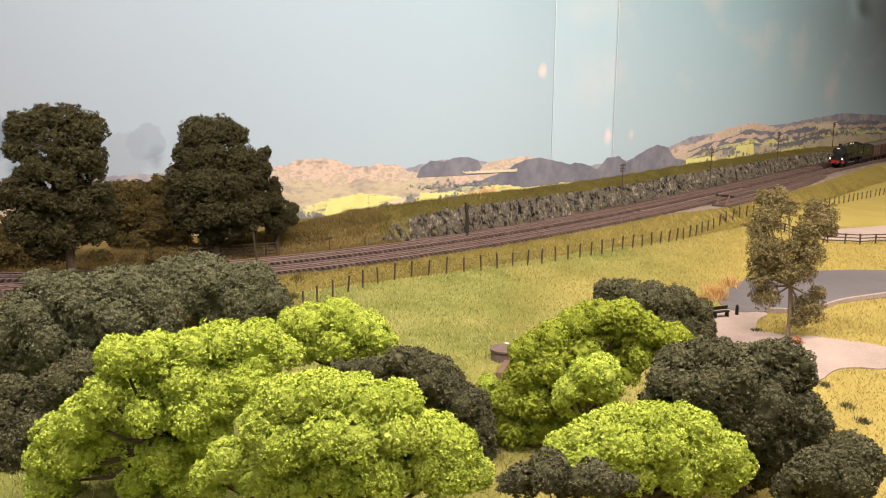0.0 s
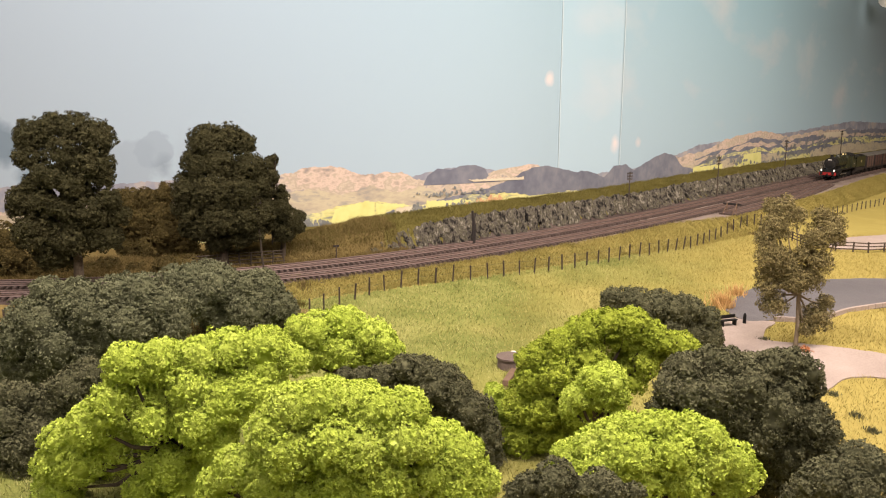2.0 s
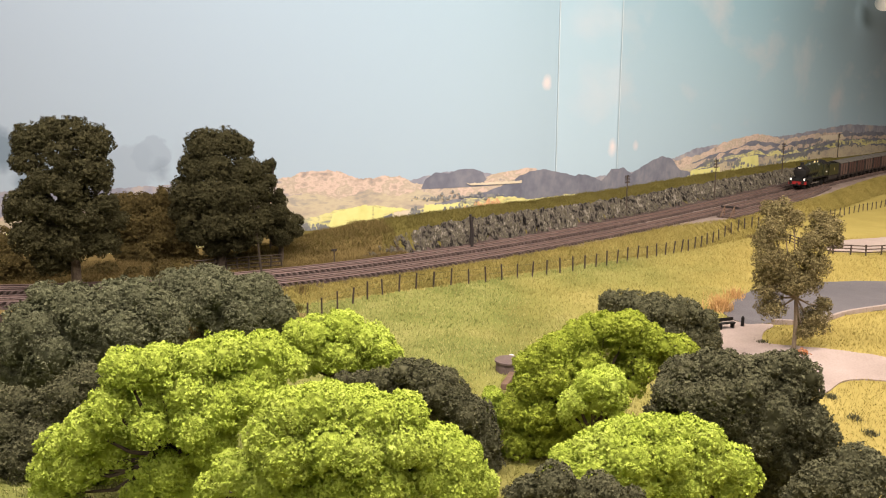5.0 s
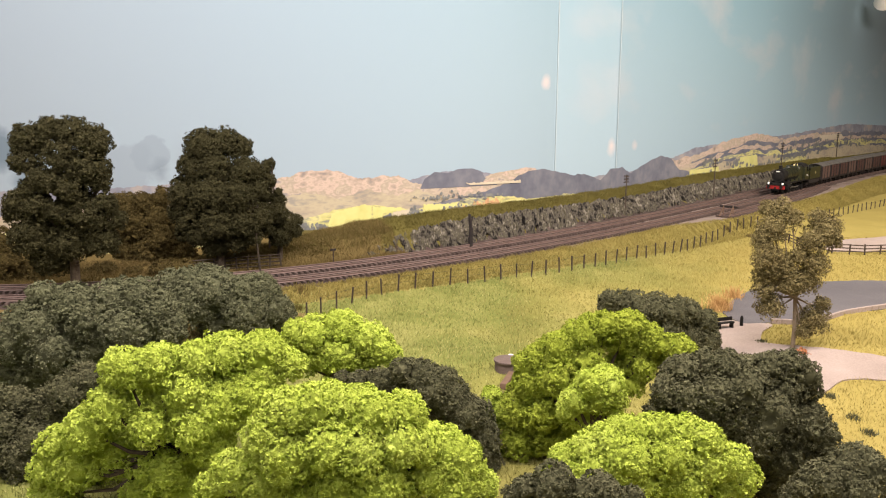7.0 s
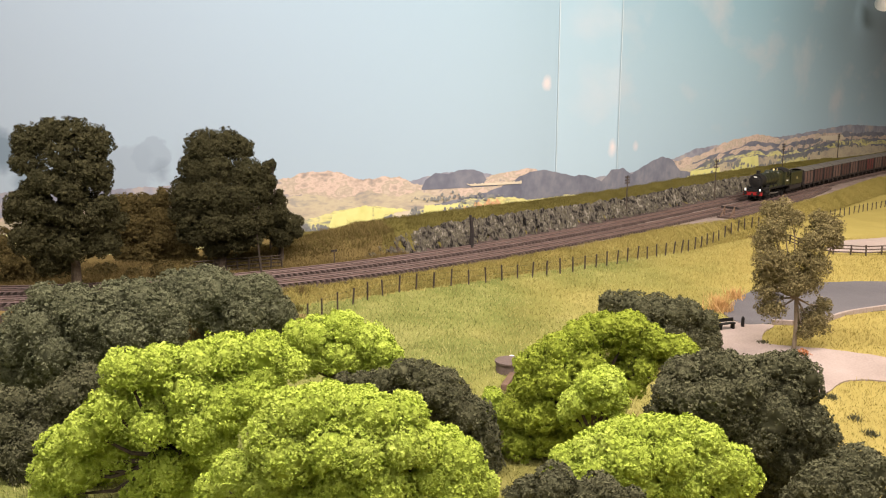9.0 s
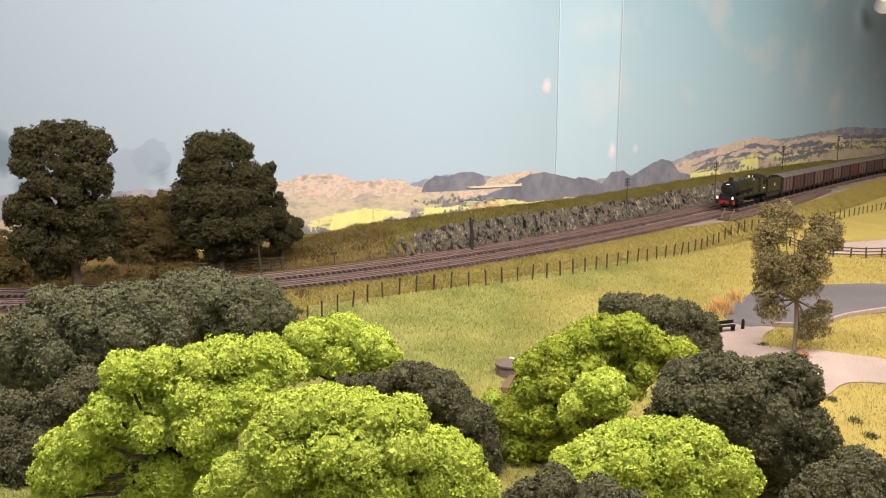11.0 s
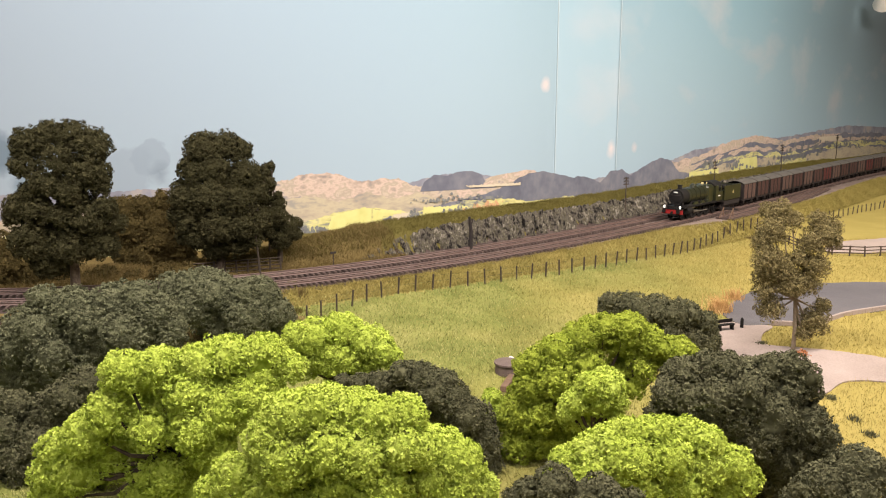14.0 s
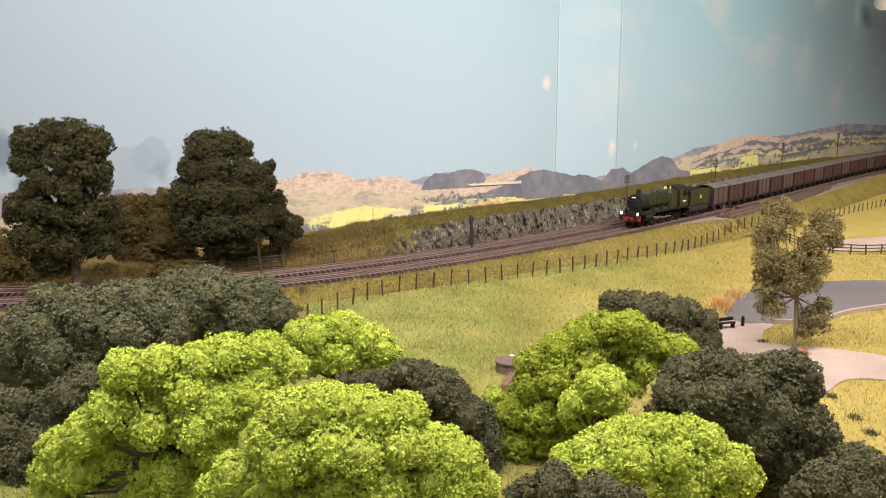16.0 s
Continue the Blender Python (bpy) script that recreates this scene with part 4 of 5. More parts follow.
plant([(0.156, 0.754, 0.027, 0.0098), (0.168, 0.751, 0.026, 0.0105), (0.181, 0.737, 0.022, 0.0125), (0.195, 0.737, 0.022, 0.0126), (0.211, 0.731, 0.021, 0.0132), (0.227, 0.740, 0.018, 0.0113), (0.243, 0.743, 0.010, 0.0115), (0.208, 0.733, 0.003, 0.0140), (0.226, 0.743, -0.004, 0.0161), (0.244, 0.744, -0.007, 0.0137), (0.253, 0.751, -0.013, 0.0080), (0.188, 0.737, 0.013, 0.0105)], OLIVE, "small dark green tree standing by the road end", clump=0.0036, gaps=0.07, seed=25, group="olive trees")
plant([(0.140, 0.458, 0.060, 0.0101), (0.153, 0.459, 0.064, 0.0094), (0.161, 0.454, 0.063, 0.0108), (0.132, 0.457, 0.047, 0.0112), (0.143, 0.450, 0.047, 0.0122), (0.127, 0.463, 0.033, 0.0080), (0.155, 0.446, 0.049, 0.0133), (0.171, 0.446, 0.052, 0.0134), (0.186, 0.452, 0.064, 0.0095), (0.199, 0.453, 0.065, 0.0092), (0.206, 0.450, 0.060, 0.0087), (0.211, 0.455, 0.050, 0.0070), (0.195, 0.451, 0.050, 0.0115), (0.185, 0.445, 0.038, 0.0159), (0.208, 0.451, 0.031, 0.0141), (0.221, 0.460, 0.016, 0.0134), (0.200, 0.455, 0.011, 0.0155), (0.177, 0.444, 0.025, 0.0137), (0.166, 0.445, 0.036, 0.0113), (0.223, 0.460, 0.002, 0.0123), (0.200, 0.463, -0.010, 0.0123), (0.217, 0.465, -0.011, 0.0112), (0.151, 0.446, 0.035, 0.0101)], OLIVE, "dark olive-grey tree with clumped round boughs", clump=0.0028, gaps=0.08, seed=26, group="olive trees")
plant([(0.040, 0.366, 0.033, 0.0069), (0.051, 0.358, 0.037, 0.0075), (0.066, 0.361, 0.034, 0.0069), (0.078, 0.358, 0.034, 0.0069), (0.090, 0.363, 0.031, 0.0052), (0.033, 0.366, 0.029, 0.0051)], OLIVE, "low dark olive shrub at the front of the wood", clump=0.0026, gaps=0.05, seed=27, trunk=0.002, name="bush")
plant([(0.192, 0.407, 0.013, 0.0083), (0.198, 0.399, 0.019, 0.0082), (0.212, 0.403, 0.021, 0.0092), (0.222, 0.401, 0.024, 0.0106), (0.216, 0.398, 0.016, 0.0110), (0.202, 0.402, 0.012, 0.0088)], OLIVE, "low dark olive shrub beside the grassy verge", clump=0.0026, gaps=0.05, seed=28, trunk=0.002, name="bush")
tree([(-0.432, 0.876, 0.165, 0.0186), (-0.411, 0.878, 0.173, 0.0169), (-0.386, 0.876, 0.173, 0.0176), (-0.364, 0.873, 0.164, 0.0180), (-0.435, 0.870, 0.145, 0.0154), (-0.368, 0.868, 0.136, 0.0209), (-0.395, 0.862, 0.149, 0.0165), (-0.357, 0.868, 0.123, 0.0107), (-0.443, 0.871, 0.099, 0.0171), (-0.450, 0.873, 0.092, 0.0141), (-0.416, 0.860, 0.128, 0.0121), (-0.373, 0.869, 0.090, 0.0211), (-0.394, 0.873, 0.060, 0.0230), (-0.432, 0.870, 0.066, 0.0233), (-0.365, 0.879, 0.059, 0.0183), (-0.352, 0.882, 0.082, 0.0137), (-0.419, 0.880, 0.041, 0.0219), (-0.419, 0.861, 0.097, 0.0153), (-0.402, 0.860, 0.124, 0.0157), (-0.383, 0.859, 0.117, 0.0150), (-0.430, 0.868, 0.114, 0.0139), (-0.395, 0.863, 0.093, 0.0151), (-0.354, 0.868, 0.101, 0.0120)], (-0.395, 0.874, 0.0), DARK, "tall dark green tree with an open airy crown beside the line", clump=0.0036, gaps=0.26, core=0.78, leaves=18, fill=1.5, back=False, airy=True, loose=0.32, seed=31, trunk=0.006, group="tall dark trees")
tree([(-0.291, 1.018, 0.150, 0.0218), (-0.265, 1.019, 0.155, 0.0180), (-0.248, 1.023, 0.150, 0.0150), (-0.301, 1.013, 0.126, 0.0195), (-0.273, 1.009, 0.126, 0.0199), (-0.239, 1.010, 0.123, 0.0171), (-0.229, 1.016, 0.119, 0.0116), (-0.314, 1.017, 0.094, 0.0210), (-0.281, 1.006, 0.093, 0.0249), (-0.249, 1.009, 0.093, 0.0232), (-0.228, 1.012, 0.099, 0.0139), (-0.306, 1.017, 0.062, 0.0197), (-0.273, 1.006, 0.060, 0.0227), (-0.244, 1.010, 0.060, 0.0193), (-0.227, 1.018, 0.065, 0.0150), (-0.281, 1.020, 0.029, 0.0163), (-0.315, 1.022, 0.044, 0.0137), (-0.324, 1.024, 0.071, 0.0154), (-0.257, 1.018, 0.034, 0.0152), (-0.236, 1.019, 0.041, 0.0141), (-0.296, 1.015, 0.042, 0.0169)], (-0.28, 1.024, 0.0), DARK, "tall dark green tree with gaps of sky in its crown", clump=0.0038, gaps=0.22, core=0.78, leaves=18, fill=1.5, back=False, airy=True, loose=0.32, seed=32, trunk=0.006, group="tall dark trees")
plant([(-0.405, 1.062, 0.072, 0.0167), (-0.420, 1.073, 0.077, 0.0103), (-0.383, 1.060, 0.076, 0.0151), (-0.364, 1.064, 0.081, 0.0100), (-0.360, 1.064, 0.090, 0.0079), (-0.397, 1.062, 0.047, 0.0247), (-0.368, 1.060, 0.055, 0.0197), (-0.360, 1.055, 0.034, 0.0197), (-0.408, 1.069, 0.018, 0.0239), (-0.381, 1.061, 0.012, 0.0236), (-0.351, 1.067, 0.011, 0.0181), (-0.335, 1.081, -0.003, 0.0139)], BROWNLEAF, "brownish green thicket between the tall dark trees", clump=0.0038, gaps=0.12, core=0.8, leaves=18, loose=0.2, seed=33, name="bush")
plant([(-0.225, 1.069, 0.121, 0.0090), (-0.219, 1.067, 0.129, 0.0048), (-0.225, 1.066, 0.104, 0.0111), (-0.231, 1.066, 0.086, 0.0125), (-0.210, 1.063, 0.081, 0.0090), (-0.213, 1.059, 0.064, 0.0145), (-0.199, 1.064, 0.049, 0.0125), (-0.189, 1.069, 0.053, 0.0076), (-0.210, 1.065, 0.033, 0.0146), (-0.191, 1.070, 0.038, 0.0084), (-0.229, 1.058, 0.066, 0.0131), (-0.209, 1.058, 0.091, 0.0052), (-0.226, 1.060, 0.045, 0.0139)], DARK, "ragged dark conifer beside the tall tree", clump=0.0036, gaps=0.10, core=0.7, leaves=18, fill=1.6, back=False, loose=0.2, seed=34)
plant([(-0.517, 0.977, 0.014, 0.024), (-0.487, 0.983, 0.003, 0.022), (-0.533, 0.986, 0.033, 0.024), (-0.555, 0.983, 0.006, 0.030)], BROWNLEAF, "low brownish scrub bush under the tall tree", clump=0.0040, gaps=0.15, core=0.7, leaves=16, back=False, seed=35, trunk=0.002, name="bush")
plant([(-0.180, 1.162, 0.000, 0.010), (-0.147, 1.160, 0.002, 0.008), (-0.191, 1.161, 0.013, 0.007), (-0.163, 1.161, 0.007, 0.007), (-0.139, 1.159, 0.013, 0.006)], BROWNLEAF, "dark brown scrub bushes on the grassy bank", clump=0.0040, gaps=0.15, core=0.7, leaves=16, back=False, seed=37, trunk=0.0012, name="bush")
plant([(-0.415, 1.005, -0.006, 0.016), (-0.380, 1.005, -0.010, 0.015), (-0.341, 0.995, -0.000, 0.015), (-0.313, 1.004, 0.003, 0.012), (-0.338, 1.004, -0.013, 0.011), (-0.434, 1.002, -0.009, 0.013)], BROWNLEAF, "low dark undergrowth below the tall trees", clump=0.0040, gaps=0.15, core=0.7, leaves=16, back=False, seed=38, trunk=0.0015, name="bush")
tree([(0.314, 0.795, 0.107, 0.0082), (0.327, 0.795, 0.107, 0.0093), (0.337, 0.790, 0.099, 0.0082), (0.317, 0.787, 0.089, 0.0130), (0.309, 0.789, 0.077, 0.0103), (0.362, 0.793, 0.100, 0.0083), (0.375, 0.793, 0.094, 0.0090), (0.368, 0.790, 0.084, 0.0128), (0.381, 0.796, 0.077, 0.0073), (0.354, 0.785, 0.077, 0.0110), (0.313, 0.784, 0.061, 0.0130), (0.328, 0.788, 0.051, 0.0121), (0.344, 0.787, 0.062, 0.0088), (0.359, 0.785, 0.055, 0.0117), (0.313, 0.791, 0.043, 0.0099), (0.334, 0.789, 0.037, 0.0127), (0.354, 0.788, 0.037, 0.0117), (0.313, 0.789, 0.029, 0.0092), (0.321, 0.791, 0.011, 0.0117), (0.339, 0.783, 0.036, 0.0108), (0.367, 0.797, -0.003, 0.0136), (0.374, 0.794, 0.013, 0.0072), (0.357, 0.793, -0.015, 0.0072)], (0.35, 0.799, -0.04), BIRCH, "slender dry olive-brown tree with sparse leaves", clump=0.0030, gaps=0.10, core=0.0, leaves=9, fill=2.0, back=False, loose=0.75, seed=36, bark=PALEBARK, trunk=0.0024)


# ---- railway tracks ----
def lay_track(s0, s1, off, label, pieces, bend=None):
    """Two rails with chairs' web and foot, on separate sleepers."""
    top = empty("railway_track")
    for g in (-GAUGE / 2, GAUGE / 2):
        prof = [(-0.0012, -0.0032), (0.0012, -0.0032), (0.0012, -0.0026), (0.0004, -0.0022), (0.0004, -0.0010), (0.0008, -0.0008), (0.0008, 0.0), (-0.0008, 0.0), (-0.0008, -0.0008), (-0.0004, -0.0010), (-0.0004, -0.0022), (-0.0012, -0.0026)]
        v, f = [], []
        S = np.arange(s0, s1, 0.012)
        for s in S:
            o = off(s) if callable(off) else off
            x, y, a = on_line(s, o)
            for px_, pz in prof:
                k = g + px_
                v.append((x - math.sin(a) * k, y + math.cos(a) * k, pz))
        m = len(prof)
        for i in range(len(S) - 1):
            for j in range(m):
                f.append((i * m + j, i * m + (j + 1) % m, (i + 1) * m + (j + 1) % m, (i + 1) * m + j))
        raw("rail", v, f, RUSTRAIL, top)
    sm = bmesh.new()
    box(sm, -0.0017, 0.0017, -0.0172, 0.0172, -0.0070, -0.0030, 0.0003)
    me = bpy.data.meshes.new("sleeper")
    sm.to_mesh(me)
    sm.free()
    me.materials.append(SLEEPER)
    for s in np.arange(s0, s1, 0.0076):
        o = off(s) if callable(off) else off
        x, y, a = on_line(s, o)
        share("sleeper", me, top, pose(x, y, 0.0, 0, 0, math.degrees(a) + random.uniform(-0.7, 0.7)))
    return tagged(top, label, "railway track", "railway tracks")


lay_track(-0.62, 2.3, 0.0, "near line of rusty rails on dark brown sleepers", 300)
lay_track(-0.62, 1.9, APART, "far line of rusty rails below the rock cutting", 300)
lay_track(0.66, 1.3, lambda s: -0.047 + 0.047 * max(0, (s - 0.95) / 0.5) ** 1.6, "short siding ending at a buffer stop", 100)


# ---- rock cutting ----
def cracked(p, count, seed, span):
    """Split blocks: for each point, the block's own level and the distance to the nearest crack."""
    rs = np.random.RandomState(seed)
    c = rs.uniform(0, 1, (count, 2)) * (span[1] - span[0], 1.0) + (span[0], 0.0)
    lev = rs.uniform(-1, 1, (count, 3))
    out, gap = np.zeros(len(p)), np.zeros(len(p))
    asp = np.array((1.0, 0.011))
    for i in range(0, len(p), 2000):
        q = p[i:i + 2000]
        d = np.linalg.norm((q[:, None] - c) * asp, axis=2)
        o = np.argpartition(d, 1, axis=1)[:, :2]
        r = np.arange(len(q))
        a, b = d[r, o[:, 0]], d[r, o[:, 1]]
        near = np.where(a < b, o[:, 0], o[:, 1])
        rel = q - c[near]
        out[i:i + 2000] = lev[near, 0] + lev[near, 1] * rel[:, 0] * 120 + lev[near, 2] * rel[:, 1] * 2.2
        gap[i:i + 2000] = np.abs(a - b)
    return out, gap


def rock_face():
    """A hewn slate face: tall split blocks with deep cracks and a broken, leaning top."""
    span = (-0.075, 1.80)
    S, U = np.arange(*span, 0.0013), np.linspace(0, 1, 30)
    G, H = np.meshgrid(S, U)
    p = np.stack([G.ravel(), H.ravel()], 1)
    warp = p + np.stack([0.0014 * ripple(p * (1, 0.02), 300, 3), 0.08 * ripple(p * (1, 0.03), 300, 4)], 1)
    big, g1 = cracked(warp, 330, 11, span)
    small, g2 = cracked(warp, 1900, 12, span)
    out = 0.0030 * big + 0.0014 * small - 0.0042 * np.exp(-g1 / 0.0008) - 0.0022 * np.exp(-g2 / 0.0005) + 0.0006 * ripple(p * (1, 0.03), 1500, 6)
    h = bank_height(p[:, 0])
    low = np.interp(p[:, 0], [-0.075, -0.04, 0.0, 0.05, 0.12], [0.10, 0.34, 0.52, 0.72, 0.80])
    top = (h * low + 0.003) * (1 + 0.16 * ripple(p[:, :1], 150, 8) + 0.08 * ripple(p[:, :1], 500, 9))
    n = 0.0940 + 0.019 * p[:, 1] ** 1.4 - np.clip(1.5 * out, -0.008, 0.006) * (1 - 0.5 * p[:, 1])
    z = -0.008 + top * p[:, 1] + 0.0006 * small
    x, y = np.interp(p[:, 0], gs, gx), np.interp(p[:, 0], gs, gy)
    a = np.arctan2(np.interp(p[:, 0] + 0.004, gs, gy) - np.interp(p[:, 0] - 0.004, gs, gy), np.interp(p[:, 0] + 0.004, gs, gx) - np.interp(p[:, 0] - 0.004, gs, gx))
    v = np.stack([x - np.sin(a) * n, y + np.cos(a) * n, z], 1)
    # a cap that runs back into the hill
    m = len(S)
    last = slice(-m, None)
    v = np.concatenate([v, np.stack([x[last] - np.sin(a[last]) * 0.135, y[last] + np.cos(a[last]) * 0.135, z[last] - 0.012], 1)])
    i = np.arange((len(U)) * m).reshape(len(U), m)
    i = np.concatenate([i, np.arange(m)[None] + len(U) * m])
    f = np.stack([i[:-1, :-1], i[:-1, 1:], i[1:, 1:], i[1:, :-1]], -1).reshape(-1, 4)
    return tagged(raw("rock_cutting", v, f, ROCK), "craggy grey slate rock face of the railway cutting", "rock", kind="structure")


rock_face()


# ---- fences, poles, lineside ----
def along(pts, step, n=10):
    p = spline(pts, n)
    d = np.r_[0, np.cumsum(np.hypot(*np.diff(p, axis=0).T))]
    u = np.arange(0, d[-1], step)
    return np.stack([np.interp(u, d, p[:, 0]), np.interp(u, d, p[:, 1])], 1)


def fence(pts, step, h, rails, label, r=0.0009, wires=(), sink=0.0, z=None, rail_h=0.0014):
    top = empty("fence")
    P = along(pts, step)
    Z = ground_z(P[:, 0], P[:, 1]) if z is None else np.full(len(P), z)
    bm = bmesh.new()
    box(bm, -r, r, -r, r, -0.004, h, r * 0.3)
    me = bpy.data.meshes.new("post")
    bm.to_mesh(me)
    bm.free()
    me.materials.append(WOOD)
    tops = []
    for (x, y), zz in zip(P, Z):
        k = random.uniform(0.9, 1.06)
        m = pose(x, y, zz, random.gauss(0, 2.2), random.gauss(0, 2.2), random.uniform(0, 40)) @ Matrix.Diagonal((1, 1, k, 1))
        share("post", me, top, m)
        tops.append(Vector((x, y, zz)))
    for hh in rails:
        for a, b in zip(tops, tops[1:]):
            bm = bmesh.new()
            up = Vector((0, 0, h * hh))
            d = (b - a).normalized() * 0.001
            rod(bm, a + up - d, b + up + d, rail_h * 0.62, n=4)
            part("fence_rail", bm, WOOD, top)
    for hh in wires:
        bm = bmesh.new()
        up = Vector((0, 0, h * hh))
        for a, b in zip(tops, tops[1:]):
            rod(bm, a + up, b + up, 0.00012, n=4)
        part("wire", bm, FRAMEBLACK, top)
    return tagged(top, label, "fence")


fence([(-0.145, 0.865), (-0.138, 0.879), (-0.110, 0.916), (-0.067, 0.967), (-0.006, 1.008), (0.067, 1.043), (0.166, 1.107), (0.260, 1.188), (0.370, 1.289), (0.494, 1.432), (0.585, 1.517)], 0.0245, 0.0205, (), "dark wooden fence posts and thin wires below the embankment", wires=(0.5, 0.85))
fence([(0.774, 1.673), (1.000, 1.868), (1.171, 2.007)], 0.0225, 0.017, (), "distant wooden post fence on the grassy rise", r=0.0008, wires=(0.8,))
fence([(0.567, 1.467), (0.589, 1.388), (0.598, 1.321), (0.630, 1.292), (0.702, 1.297), (0.762, 1.288)], 0.026, 0.017, (0.3, 0.6, 0.9), "dark wooden post and rail fence beside the road", r=0.0010)
fence([(-0.232, 1.100), (-0.218, 1.108), (-0.203, 1.115)], 0.011, 0.019, (0.3, 0.6, 0.92), "short weathered timber fence higher on the bank", r=0.0011)
fence([(-0.310, 1.005), (-0.257, 1.030), (-0.199, 1.053)], 0.014, 0.019, (0.25, 0.5, 0.75, 0.95), "weathered brown timber rail fence beside the line", r=0.0011)
fence([(-0.452, 0.824), (-0.424, 0.838), (-0.402, 0.867)], 0.026, 0.012, (0.5, 0.9), "low brown timber rail fence under the tall tree", r=0.0011)


def telegraph_pole(x, y, z, h, label, lean=0.0, arms=3):
    top = empty("telegraph_pole", pose(x, y, z, 0, lean, 40))
    part("pole", rod(bmesh.new(), (0, 0, -0.006), (0, 0, h), 0.0014, 0.0009, 10), WOOD, top)
    for i in range(arms):
        zz = h * (0.95 - 0.07 * i)
        arm = part("crossarm", box(bmesh.new(), -0.0075, 0.0075, -0.0007, 0.0007, zz - 0.0007, zz + 0.0007, 0.0002), WOOD, top)
        for k in (-0.0065, -0.003, 0.003, 0.0065):
            bm = rod(bmesh.new(), (k, 0, zz + 0.0005), (k, 0, zz + 0.0032), 0.0006, 0.0004, 6)
            part("insulator", bm, FRAMEBLACK, arm)
    return tagged(top, label, "telegraph pole", "telegraph poles")


for i, (x, y, z, h) in enumerate([(-0.225, 1.011, -0.0, 0.096), (0.35, 1.514, 0.0, 0.074), (0.582, 1.73, 0.0, 0.088), (0.88, 2.124, 0.0, 0.089), (1.247, 2.609, 0.0, 0.074)]):
    xx, yy = (x, y) if i == 0 else (x - 0.012, y + 0.012)
    telegraph_pole(xx, yy, float(ground_z(np.array([xx]), np.array([yy]))[0]), h, "dark wooden telegraph pole with crossarms, leaning" if i == 0 else "dark wooden telegraph pole with crossarms above the cutting", -5 if i == 0 else 0, 4 if i == 0 else 3)


def buffer_stop(x, y, deg):
    top = empty("buffer_stop", pose(x, y, -0.004, 0, 0, deg))
    for k in (-0.009, 0.009):
        bm = bmesh.new()
        rod(bm, (0, k, 0), (0, k, 0.019), 0.0011, n=6)
        rod(bm, (0.016, k, 0), (0.001, k, 0.016), 0.0010, n=6)
        part("upright", bm, BROWNWOOD, top)
    part("buffer_beam", box(bmesh.new(), -0.0022, 0.0, -0.017, 0.017, 0.0145, 0.0185, 0.0004), FRAMEBLACK, top)
    return tagged(top, "small buffer stop with dark beam and brown braces", "buffer stop")


bx, by, ba = on_line(0.672, -0.047)
buffer_stop(bx, by, math.degrees(ba) + 180)

# ---- road, path, platform ----


def paving(name, outline, rise, material, label):
    """A thin slab that lies on the ground, its edge a little above the grass roots."""
    o = spline(outline, 8, closed=True)
    bm = bmesh.new()
    bm.faces.new([bm.verts.new((x, y, 0.0)) for x, y in o])
    bmesh.ops.triangulate(bm, faces=bm.faces[:])
    bmesh.ops.subdivide_edges(bm, edges=bm.edges[:], cuts=5, use_grid_fill=True)
    q = np.array([v.co[:2] for v in bm.verts])
    for v, z in zip(bm.verts, ground_z(q[:, 0], q[:, 1])):
        v.co.z = z + rise
    r = bmesh.ops.extrude_face_region(bm, geom=bm.faces[:])
    bmesh.ops.translate(bm, vec=(0, 0, -0.008), verts=[g for g in r["geom"] if isinstance(g, bmesh.types.BMVert)])
    bmesh.ops.recalc_face_normals(bm, faces=bm.faces[:])
    return tagged(part(name, bm, material), label, name, kind="structure")


paving("road", ROAD, 0.0008, TARMAC, "grey tarmac road surface with worn pale edge")
paving("pavement", PATH, 0.0013, CONCRETE, "pale pinkish concrete path slab")
paving("road", ROAD2, 0.0010, CONCRETE, "pale gravel lane behind the wooden fence")


def bench(x, y, deg):
    top = empty("bench", pose(x, y, float(ground_z(np.array([x]), np.array([y]))[0]) + 0.0013, 0, 0, deg))
    part("seat", box(bmesh.new(), -0.010, 0.010, -0.0024, 0.0024, 0.0055, 0.0068, 0.0002), BLACK, top)
    part("backrest", box(bmesh.new(), -0.010, 0.010, 0.0022, 0.0030, 0.0075, 0.0115, 0.0002), BLACK, top)
    for k in (-0.008, 0.008):
        part("leg", box(bmesh.new(), k - 0.0007, k + 0.0007, -0.0022, 0.0030, 0, 0.0056), BLACK, top)
    return tagged(top, "small black bench at the edge of the path", "bench")


bench(0.305, 0.865, 20)
post = part("bollard", rod(rod(bmesh.new(), (0, 0, -0.002), (0, 0, 0.0095), 0.0019, 0.0017, 10), (0, 0, 0.0095), (0, 0, 0.0115), 0.0017, 0.0008, 10), BLACK)
post.matrix_basis = pose(0.326, 0.876, float(ground_z(np.array([0.326]), np.array([0.876]))[0]) + 0.001)
tagged(post, "short black bollard at the end of the road", "bollard")

PX, PY = 0.057, 0.733


def round_platform(x, y):
    z = float(ground_z(np.array([x]), np.array([y]))[0])
    top = empty("stone_platform", pose(x, y, z))
    part("plinth", rod(bmesh.new(), (0, 0, -0.004), (0, 0, 0.0085), 0.0125, 0.0122, 32), STONE, top)
    part("cap", rod(bmesh.new(), (0, 0, 0.0086), (0, 0, 0.0102), 0.0134, 0.0134, 32), STONE, top)
    return tagged(top, "low round brown stone platform in the meadow", "platform")


